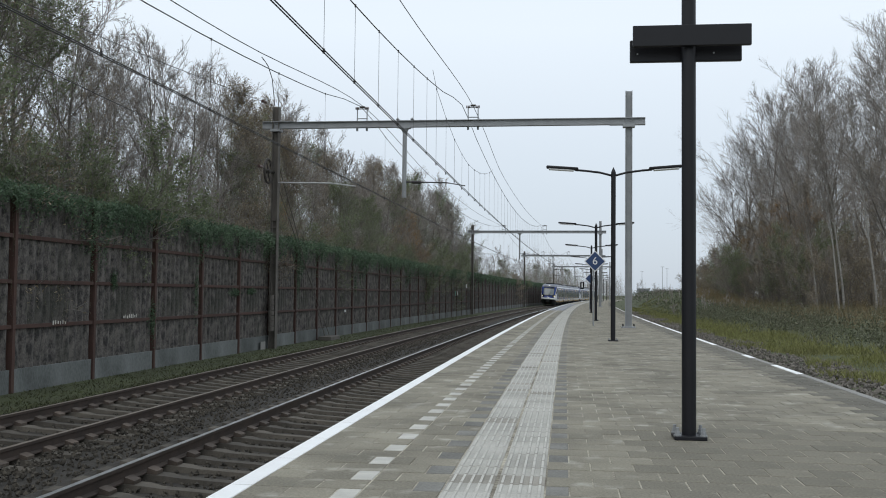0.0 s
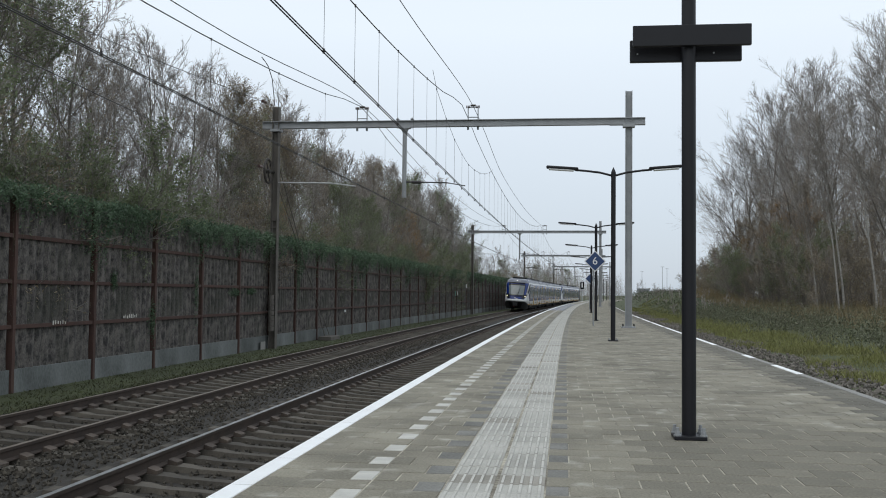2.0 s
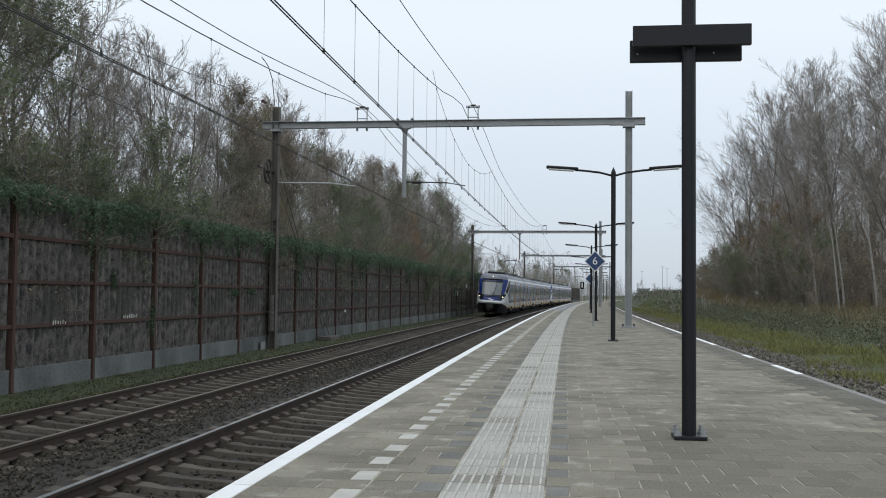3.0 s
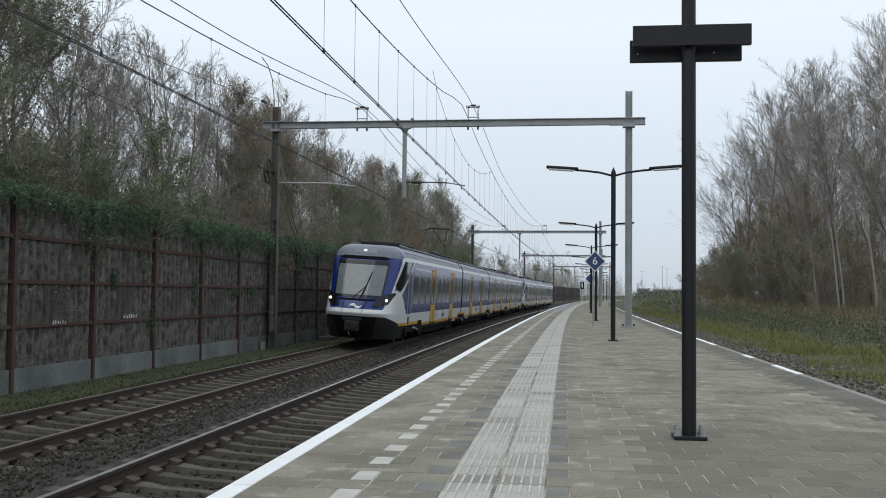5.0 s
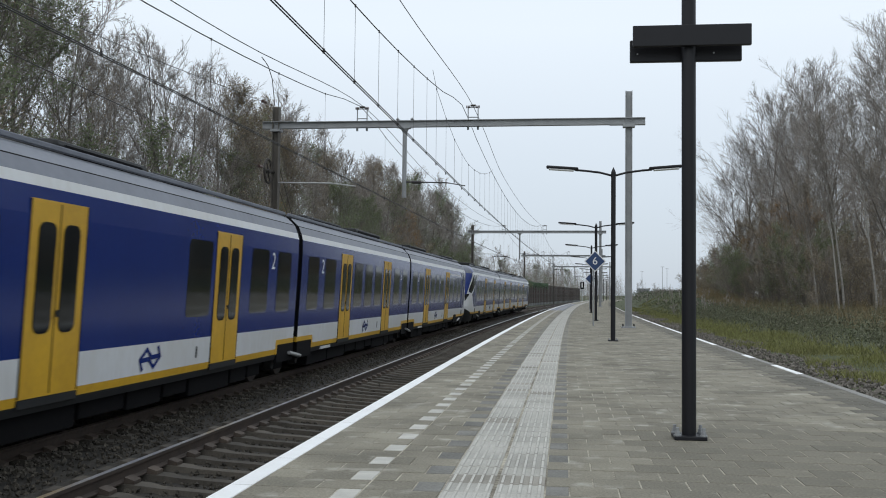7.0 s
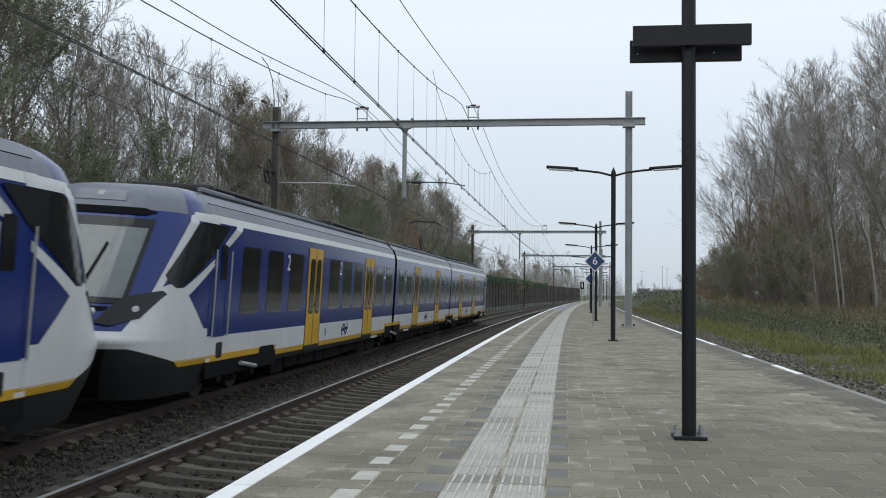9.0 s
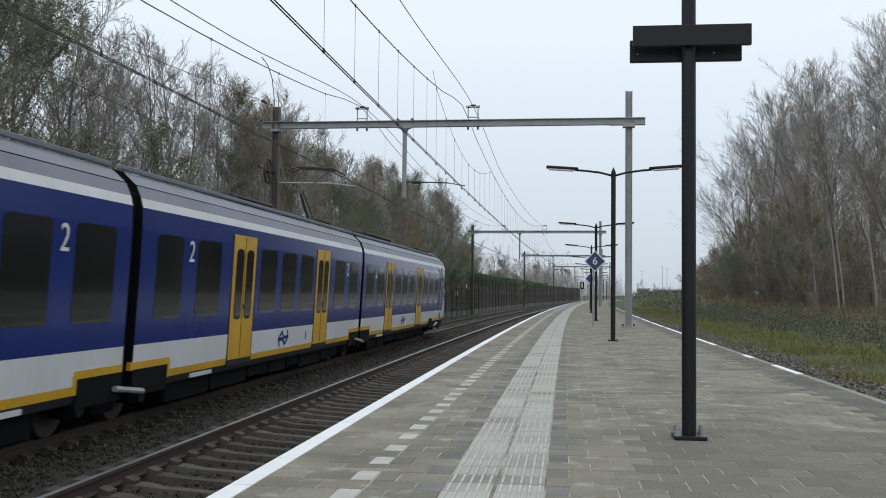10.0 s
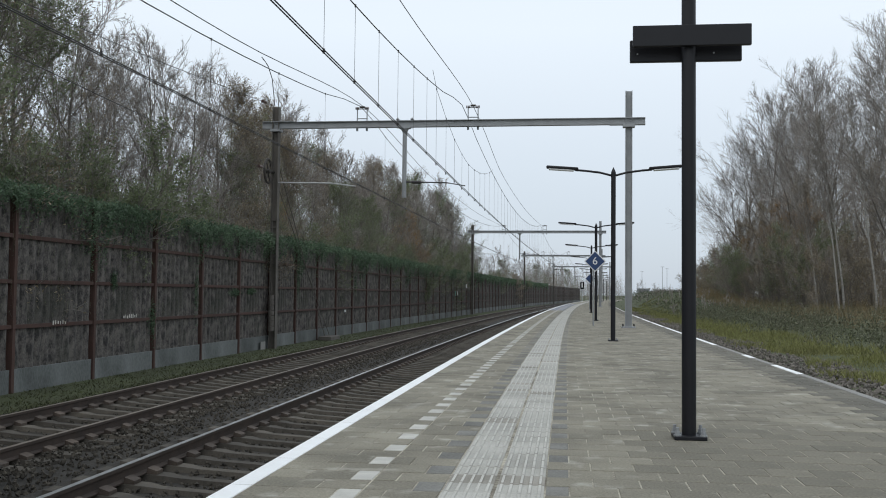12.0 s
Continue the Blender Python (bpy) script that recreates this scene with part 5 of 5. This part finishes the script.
TREES = {
    "bare": make_tree("tree", "tall bare winter tree with fine ascending twigs", 1, 13, 500, "leaf_brown", limbs=17, lean=0.62, spread=0.38, low=0.2),
    "bare2": make_tree("tree", "bare grey-brown winter tree with a broad crown", 2, 12, 1800, "leaf_brown", limbs=17, lean=0.75, spread=0.44, low=0.18),
    "green": make_tree("tree", "autumn tree still holding dull green leaves", 3, 11.5, 20000, "leaf_green", limbs=22, lean=0.8, spread=0.40, low=0.05, fine=4, leaf_size=0.046),
    "brown": make_tree("tree", "autumn tree with rust-brown leaves among bare twigs", 4, 11, 17000, "leaf_brown", limbs=22, lean=0.75, spread=0.42, low=0.05, fine=4, leaf_size=0.042),
    "gold": make_tree("tree", "small autumn tree with golden-orange leaves", 5, 8.5, 9000, "leaf_gold", limbs=18, lean=0.7, spread=0.40, low=0.1, fine=4, leaf_size=0.036),
    "fan": make_tree("tree", "tall bare tree with steep fan-shaped branches", 6, 19, 500, "leaf_brown", limbs=20, lean=0.62, spread=0.5, low=0.14, subs=10, twigs=8, fine=6, lift=0.06),
    "fan2": make_tree("tree", "tall bare tree with upswept branches and a rounded crown", 7, 18, 1500, "leaf_brown", limbs=20, lean=0.68, spread=0.5, low=0.12, subs=10, twigs=8, fine=6, lift=0.07),
    "birch": make_tree("tree", "slender birch tree with a pale white trunk", 8, 12, 500, "leaf_brown", "birch", limbs=14, lean=0.6, spread=0.24, low=0.45, subs=5, girth=0.0062),
}
SHRUBS = {
    "shrub": make_tree("shrub", "dense dark green shrub growing wild", 9, 6, 19000, "leaf_green", limbs=26, lean=0.8, spread=0.5, low=0.06, subs=5, twigs=5, fine=4, stems=5, leaf_size=0.042),
    "shrub_brown": make_tree("shrub", "tangled brown shrub with dry leaves", 10, 5.5, 12000, "leaf_brown", limbs=26, lean=0.8, spread=0.5, low=0.06, subs=5, twigs=5, fine=4, stems=5, leaf_size=0.038),
    "shrub_bare": make_tree("shrub", "leafless grey-brown shrub of many stems", 11, 5.8, 900, "leaf_brown", limbs=28, lean=0.7, spread=0.5, low=0.08, subs=6, twigs=5, fine=5, stems=6, leaf_size=0.03),
}
HEIGHTS = {"bare": 13, "bare2": 12, "green": 11.5, "brown": 11, "gold": 8.5, "fan": 19, "fan2": 18, "birch": 12, "shrub": 6, "shrub_brown": 5.5, "shrub_bare": 5.8}
PLANTS = {**TREES, **SHRUBS}
USED = set()


def plant(kind, X, s, z, scale, turn):
    ob = PLANTS[kind]
    m = at(X, s, z, turn) @ Matrix.Diagonal((scale, scale, scale, 1))
    if kind in USED:
        copy_thing(ob, m).matrix_basis = m
    else:
        ob.matrix_basis = m
        USED.add(kind)


# height of the wood behind the barrier along the line
SKYLINE = [(0, 16.5), (28, 15.5), (31, 12.0), (45, 12.9), (55, 13.4), (74, 14.0), (91, 14.6), (114, 15.0), (119, 10.5), (150, 10.5), (205, 11.0), (330, 12.0)]


def skyline(s):
    for (s0, h0), (s1, h1) in zip(SKYLINE, SKYLINE[1:]):
        if s <= s1:
            return h0 + (h1 - h0) * (s - s0) / (s1 - s0)
    return SKYLINE[-1][1]


def wood_kind(s, i):
    for end, kinds in ((28.5, ("green", "brown", "green")), (42, ("bare", "bare2", "bare")), (52, ("brown", "bare2", "brown", "bare")), (64, ("bare2", "bare", "green", "bare")), (82, ("bare", "bare2", "brown", "bare2")), (400, ("bare", "bare2", "bare", "green"))):
        if s < end:
            return kinds[i % len(kinds)]


r = random.Random(21)
# behind the noise barrier: a front row, a back row and undergrowth
s, i = 17.0, 0
while s < 330:
    kind = wood_kind(s, i)
    X = r.uniform(-17.6, -15.2)
    plant(kind, X, s + r.uniform(-0.8, 0.8), -1.0, skyline(s * 16.0 / -X) * r.uniform(0.86, 1.04) / HEIGHTS[kind], r.uniform(0, 360))
    if s < 150:
        kind = wood_kind(s * 0.96, i + 1)
        X = r.uniform(-24, -20)
        plant(kind, X, s * 1.3 + r.uniform(-2, 2), -1.0, skyline(s) * r.uniform(0.95, 1.12) * 1.12 / HEIGHTS[kind], r.uniform(0, 360))
    if s < 54:
        X = r.uniform(-31, -27)
        plant(("bare", "bare2")[i % 2], X, s * 1.75 + r.uniform(-3, 3), -1.0, skyline(s) * r.uniform(1.4, 1.62) / 12.5, r.uniform(0, 360))
    if s < 200:
        kind = ("shrub", "shrub_brown", "shrub", "shrub_bare")[i % 4]
        if 31 < s < 42 and kind == "shrub":
            kind = "shrub_bare"
        plant(kind, r.uniform(-14.4, -13.4), s + r.uniform(0, 3), -1.0, r.uniform(0.85, 1.15), r.uniform(0, 360))
        if s < 110:
            plant(("shrub_brown", "shrub", "shrub_bare")[i % 3], r.uniform(-17.0, -15.0), s + r.uniform(0, 3), -1.0, r.uniform(1.0, 1.35), r.uniform(0, 360))
    s += 3.7 if s < 50 else 3.5 if s < 116 else 8 if s < 150 else 16
    i += 1
plant("gold", -13.9, 81.0, -1.0, 1.12, 40)
plant("gold", -13.8, 84.0, -1.0, 0.95, 140)
for kind, X, s, k in (("shrub", -14.0, 23.5, 1.15), ("shrub", -14.2, 26.5, 1.2), ("shrub", -14.2, 29.5, 1.2), ("green", -15.0, 45.0, 0.82), ("green", -14.6, 61.0, 0.85), ("green", -14.8, 66.0, 0.8),
                      ("green", -15.0, 71.0, 0.75), ("gold", -14.6, 47.5, 0.85), ("brown", -15.4, 52.0, 1.0), ("gold", -15.5, 22.0, 1.1), ("bare2", -13.8, 101.0, 0.95), ("bare", -14.0, 109.0, 1.0)):
    plant(kind, X, s, -1.0, k, r.uniform(0, 360))
# the wood on the other side
for kind, X, s, k in (("fan", 19.6, 57, 1.0), ("fan2", 20.0, 64, 1.12), ("fan", 18.4, 72, 1.02), ("fan2", 17.6, 82, 1.16), ("fan", 17.0, 94, 1.12), ("fan2", 17.0, 104, 1.05), ("fan", 17.6, 116, 0.88),
                      ("fan", 24.0, 86, 1.2), ("fan2", 22.0, 98, 1.15), ("fan2", 21.5, 116, 1.05), ("fan", 25.0, 108, 1.2), ("gold", 15.8, 80, 1.1), ("gold", 16.6, 74, 1.0), ("gold", 15.6, 96, 0.85)):
    plant(kind, X, s, 0.0, k, r.uniform(0, 360))
for kind, X, s, k in (("birch", 14.7, 57, 0.85), ("birch", 15.1, 57.6, 0.98), ("birch", 16.1, 55, 1.0), ("birch", 13.9, 58.5, 0.7), ("brown", 17.2, 78, 0.95), ("brown", 16.4, 90, 0.9), ("gold", 17.4, 86, 1.0),
                      ("brown", 16.4, 104, 0.85), ("brown", 20.5, 72, 1.0), ("bare2", 22.0, 70, 1.1), ("brown", 22.5, 60, 0.9), ("brown", 18.6, 112, 0.8), ("bare2", 19.0, 88, 0.9)):
    plant(kind, X, s, 0.0, k, r.uniform(0, 360))
for k in range(34):
    s = 58.5 + k * 2.2
    plant(("shrub_brown", "shrub_bare", "shrub_brown", "shrub_bare", "shrub")[k % 5], 16.8 - 0.02 * s + r.uniform(-1.2, 4.5), s, -0.1, r.uniform(0.7, 1.25), r.uniform(0, 360))
for k in range(8):
    plant(("shrub", "shrub_bare", "shrub_brown")[k % 3], 10.5 + r.uniform(-1.5, 4), 105 + k * 14 + r.uniform(-2, 2), -0.5, r.uniform(0.25, 0.42), r.uniform(0, 360))


def thicket(name, label, count, spot, height, seed, material, leaf_material, leaves, twigs=16):
    """Far wood: many thin stems with twigs and leaves that nobody could count."""
    r = random.Random(seed)
    vs, fs, ix = [], [], []
    for _ in range(count):
        q = spot(r)
        h = height * r.uniform(0.7, 1.15)
        d = Vector((r.uniform(-0.12, 0.12), r.uniform(-0.12, 0.12), 1)).normalized()
        spike(vs, fs, q, d, h, 0.07)
        for _ in range(twigs):
            f = r.uniform(0.12, 0.97)
            e = turned(d, r.uniform(0.4, 0.95), r)
            l = h * 0.26 * (1.15 - f) * r.uniform(0.5, 1.2) + 0.3
            a = q + d * h * f
            spike(vs, fs, a, e, l, 0.022)
            for _ in range(4):
                spike(vs, fs, a + e * l * r.uniform(0.2, 0.9), turned(e, r.uniform(0.4, 0.9), r), l * 0.5, 0.012)
        ix += [0] * (len(fs) - len(ix))
        for _ in range(leaves):
            f = r.random()
            leaf(vs, fs, q + Vector((r.gauss(0, 1.6), r.gauss(0, 1.6), h * (0.03 + 0.8 * f * f))), r.uniform(0.05, 0.11), r)
        ix += [1] * (len(fs) - len(ix))
    return tagged(raw(name, vs, fs, [M[material], M[leaf_material]], None, ix), label, "woodland", kind="stuff")


thicket("woodland", "dense olive-green woodland behind the noise barrier", 230, lambda r: place(r.uniform(-36, -20), 8 + 380 * r.random() ** 1.7, -1.0), 10.0, 31, "twig", "leaf_green", 420)
thicket("woodland", "dense brown woodland behind the noise barrier", 190, lambda r: place(r.uniform(-36, -21), 8 + 380 * r.random() ** 1.6, -1.0), 10.5, 34, "twig", "leaf_brown", 360)
thicket("woodland", "dense brown autumn woodland beyond the platform", 430, lambda r: place(r.uniform(18.5, 40), r.uniform(45, 150), 0.0), 12.5, 32, "twig", "leaf_brown", 420)
thicket("woodland", "distant trees closing the view down the line", 230, lambda r: place(r.uniform(-24, -12.8), r.uniform(210, 520), -0.8), 12.5, 33, "twig", "leaf_green", 110)

def bank_spot(r):
    X, s = r.uniform(6.8, 15.5), 72 + 150 * r.random() ** 1.3
    return place(X, s, -0.15 + bank(X, s))


thicket("scrub_bank", "low dark scrub covering the bank beside the line", 200, bank_spot, 0.7, 35, "twig", "leaf_dark", 120, 5)
thicket("tree_line", "pale distant tree line on the horizon", 200, lambda r: Vector((r.uniform(-60, 230), r.uniform(620, 760), -0.5)), 9.0, 36, "twig", "leaf_brown", 60, 8)


def ivy_drop(s):
    """How far the ivy hangs down at station s."""
    n = noise.noise(Vector((s * 0.55, 3.0, 0))) + 0.8 * noise.noise(Vector((s * 1.7, 9.0, 0)))
    return min(1.5, max(0.15, 0.5 + 1.7 * n))


def make_ivy():
    """Trailing shoots that arch over the barrier's top and hang down in tresses, with small leaves along them."""
    r = random.Random(5)
    vs, fs = [], []
    for _ in range(4300):
        s = 14 + 205 * r.random() ** 1.55
        far = 1 + s * 0.006
        q = Vector((W_X + r.uniform(-0.12, 0.1), s, 3.2 + r.uniform(0.0, 0.24) + 0.10 * noise.noise(Vector((s * 0.8, 0, 0)))))
        drop = ivy_drop(s) * r.uniform(0.35, 1.25) + 0.08
        d = Vector((r.uniform(0.4, 1.0), r.gauss(-0.35, 0.4), r.uniform(0.1, 0.6))).normalized()
        gone, last = 0.0, place(*q)
        while gone < drop + 0.25:
            step = 0.055 * far
            q = q + d * step
            q.x = min(max(q.x, W_X + 0.03), W_X + 0.42)
            d = (d + Vector((-0.10, 0.02 + r.gauss(0, 0.08), -0.30))).normalized()
            gone += step
            here = place(*q)
            for _ in range(2):
                leaf(vs, fs, here + Vector((r.gauss(0, 0.025), r.gauss(0, 0.03), r.gauss(0, 0.02))), r.uniform(0.024, 0.05) * far, r)
            last = here
    for _ in range(11000):
        s = 14 + 205 * r.random() ** 1.55
        q = (W_X + r.gauss(0.02, 0.12), s, 3.2 + abs(r.gauss(0.04, 0.10)) + 0.10 * noise.noise(Vector((s * 0.8, 0, 0))))
        leaf(vs, fs, place(*q), r.uniform(0.03, 0.06) * (1 + s * 0.006), r)
    # a few patches lower down on the panels
    for s0, z0, w, h in ((26.4, 0.35, 0.22, 0.55), (24.0, 1.45, 0.12, 0.22), (29.6, 1.1, 0.14, 0.9), (33.2, 1.15, 0.5, 0.12), (34.9, 1.2, 0.5, 0.1), (15.8, 1.6, 0.4, 1.2), (41.0, 1.5, 0.3, 0.8), (52.0, 1.7, 0.4, 0.7)):
        for _ in range(420):
            leaf(vs, fs, place(W_X + r.uniform(0.05, 0.13), s0 + r.gauss(0, w / 2), z0 + r.gauss(0, h / 2)), r.uniform(0.02, 0.045), r)
    tagged(raw("ivy", vs, fs, M["ivy"]), "dark green ivy spilling over the barrier's top", "ivy", kind="stuff")
    vs, fs = [], []
    for _ in range(2600):
        s = 15 + 110 * r.random() ** 1.6
        a = place(W_X + r.uniform(0.05, 0.085), s, 3.2 - 2.6 * r.random() ** 1.8)
        spike(vs, fs, a, Vector((0.02, r.gauss(0, 0.3), -1)).normalized(), r.uniform(0.2, 0.6), 0.004)
    for _ in range(9000):
        s = 15 + 110 * r.random() ** 1.6
        leaf(vs, fs, place(W_X + r.uniform(0.03, 0.07), s, 3.2 - 2.9 * r.random() ** 1.6), r.uniform(0.012, 0.028), r)
    tagged(raw("dry_creeper", vs, fs, M["bramble"]), "thin dying creeper clinging to the barrier", "creeper", kind="stuff")


make_ivy()


def blades(name, label, count, spot, height, material, seed, lean=0.4):
    r = random.Random(seed)
    vs, fs = [], []
    for _ in range(count):
        q, k = spot(r)
        h = height * r.uniform(0.4, 1.2) * k
        a = r.uniform(0, 6.28)
        u = Vector((math.cos(a), math.sin(a), 0)) * 0.012 * (1 + 0.5 * k)
        t = Vector((r.gauss(0, lean), r.gauss(0, lean), 1)) * h
        o = len(vs)
        vs += [q - u, q + u, q + t + Vector((t.x, t.y, 0)) * 0.35]
        fs.append((o, o + 1, o + 2))
    return tagged(raw(name, vs, fs, M[material]), label, "grass", kind="stuff")


def ground_right(X):
    prof = [(3.5, -0.2), (5.5, -0.17), (6.5, -0.13), (8, -0.1), (10, -0.05), (13, 0.0), (18, 0.05), (40, 0.0)]
    for (a, za), (b, zb) in zip(prof, prof[1:]):
        if X <= b:
            return za + (zb - za) * (X - a) / (b - a)
    return 0.0


def spot_grass(r):
    s = 14 + 95 * r.random() ** 1.5
    X = 4.9 + abs(r.gauss(0, 1.5)) + 0.4 * math.sin(s * 0.6)
    return place(X, s, ground_right(X) + bank(X, s) - 0.03), 1.0 + 0.8 * noise.noise(Vector((X * 0.8, s * 0.5, 2)))


def spot_dry(r):
    s = 20 + 95 * r.random() ** 1.4
    X = r.uniform(11.0, 19.5)
    return place(X, s, ground_right(X) + bank(X, s) - 0.03), 1.0 + 0.9 * noise.noise(Vector((X * 0.5, s * 0.4, 7)))


def spot_wall(r):
    s = 12 + 90 * r.random() ** 1.7
    X = -11.5 + 1.9 * r.random() ** 0.9
    return place(X, s, -1.02), 1.0


blades("verge_grass", "low green grass along the far side of the platform", 46000, spot_grass, 0.16, "blade", 41)
blades("dry_grass", "tall dry straw-coloured grass at the wood's edge", 30000, spot_dry, 0.75, "blade_dry", 42, 0.3)
blades("barrier_grass", "short mossy grass strip at the foot of the barrier", 16000, spot_wall, 0.07, "moss", 43, 0.6)


def make_brambles():
    r = random.Random(55)
    vs, fs = [], []
    for _ in range(430):
        s = 18 + 92 * r.random() ** 1.2
        X = r.uniform(7.2, 15)
        w = r.uniform(0.5, 1.4)
        for _ in range(130):
            a, q = r.uniform(0, 6.28), w * math.sqrt(r.random())
            h = (0.45 + 0.35 * w) * (1 - (q / w) ** 2) * r.uniform(0.3, 1.1)
            leaf(vs, fs, place(X + q * math.cos(a), s + q * math.sin(a), ground_right(X) + h), r.uniform(0.03, 0.07), r)
        for _ in range(14):
            spike(vs, fs, place(X + r.gauss(0, w / 2), s + r.gauss(0, w / 2), ground_right(X)), Vector((r.gauss(0, 0.6), r.gauss(0, 0.6), 1)).normalized(), r.uniform(0.5, 1.3), 0.007)
    tagged(raw("brambles", vs, fs, M["bramble"]), "dark green bramble thicket at the wood's edge", "brambles", kind="stuff")


make_brambles()


# ---- far distance ----
def far_things():
    for x, y, w, h, label in ((56.0, 560, 4.8, 3.6, "low grey flat-roofed building far down the line"), (47.0, 590, 3.2, 5.4, "pale grey two-storey building far down the line"), (67.0, 600, 6.0, 4.6, "long pale grey warehouse far down the line")):
        root = thing("shed", label, "building", pose(x, y, -0.4), "far buildings")
        b = bmesh.new()
        box(b, -w, 0, 0, w, 12, h)
        part("wall", b, M["far_grey"], root)
        b = bmesh.new()
        box(b, -w - 0.3, -0.3, h, w + 0.3, 12.3, h + 0.35)
        part("roof", b, M["galv"], root)
        for k in range(int(w)):
            b = bmesh.new()
            box(b, -w + 0.6 + 2 * k, -0.05, h - 2.4, -w + 2.0 + 2 * k, 0.02, h - 1.0)
            part("window", b, M["sky_grey_glass"], root)
    for x, y, h in ((42, 430, 14), (47, 460, 14), (36.5, 470, 13)):
        b = bmesh.new()
        tube(b, (0, 0, 0), (0, 0, h), 0.12, 0.07, n=8)
        box(b, -0.7, -0.12, h - 0.05, 0.7, 0.12, h + 0.12, 0.03)
        tagged(link("yard_lamp", b, M["galv"]), "tall thin yard lamp in the far distance", "yard lamp", "far yard lamps").matrix_basis = pose(x, y, -0.5)
    sig = thing("rail_signal", "railway signal with a black head on a banded mast", "signal", at(-2.3, 190, -1.0))
    b = bmesh.new()
    tube(b, (0, 0, 0), (0, 0, 3.6), 0.09, n=10)
    part("mast", b, M["galv"], sig)
    b = bmesh.new()
    box(b, -0.35, -0.12, 3.3, 0.35, 0.12, 4.7, 0.1)
    head = part("signal_head", b, M["train_black"], sig)
    b = bmesh.new()
    box(b, -0.1, -0.15, 3.6, 0.12, -0.122, 4.5, 0.01)
    part("lamp_face", b, M["white_paint"], head)


far_things()

plant("bare2", 6.5, 335, -0.6, 0.62, 70)
plant("bare", 11.0, 350, -0.6, 0.5, 200)

# ---- single paving tiles close to the sign post ----
TILE_MESHES = {}
for X, s, w in singles:
    key = round(w, 3)
    if key not in TILE_MESHES:
        v, f = tile_geometry(w - GAP, ROW - GAP)
        me = bpy.data.meshes.new("paving_tile")
        me.from_pydata(v, [], f)
        me.materials.append(M["tile"])
        TILE_MESHES[key] = me
    ob = new("paving_tile", TILE_MESHES[key])
    ob.parent = platform
    ob.matrix_basis = at(X, s, rnd.uniform(-0.0025, 0.0015)) @ pose(0, 0, 0, rnd.uniform(-0.25, 0.25), rnd.uniform(-0.25, 0.25))


# ---- what moves ----
# station of the train's nose every half second
NOSE_S = [177.4, 162.6, 147.2, 132.2, 117.3, 103.3, 89.3, 75.4, 61.8, 48.4, 35.5, 22.8, 9.65, -2.35, -15.0, -26.9, -38.6, -50.2, -61.7, -72.6, -83.6, -94.0, -105.0, -115.0, -124.6]


def motions():
    for car, offset in CARS:
        rows = []
        for i, nose in enumerate(NOSE_S):
            t = i * 0.5
            s = nose + offset
            a, b = place(-7.90, s - 6.5, -0.807), place(-7.90, s + 6.5, -0.807)
            d = b - a
            m = Matrix.Translation((a + b) / 2) @ Matrix.Rotation(math.atan2(-d.x, d.y), 4, "Z") @ Matrix.Rotation(CANT, 4, "Y")
            if car["reversed"]:
                m = m @ Matrix.Rotation(math.pi, 4, "Z")
            rows.append((t, m))
        walk(car, rows)


motions()
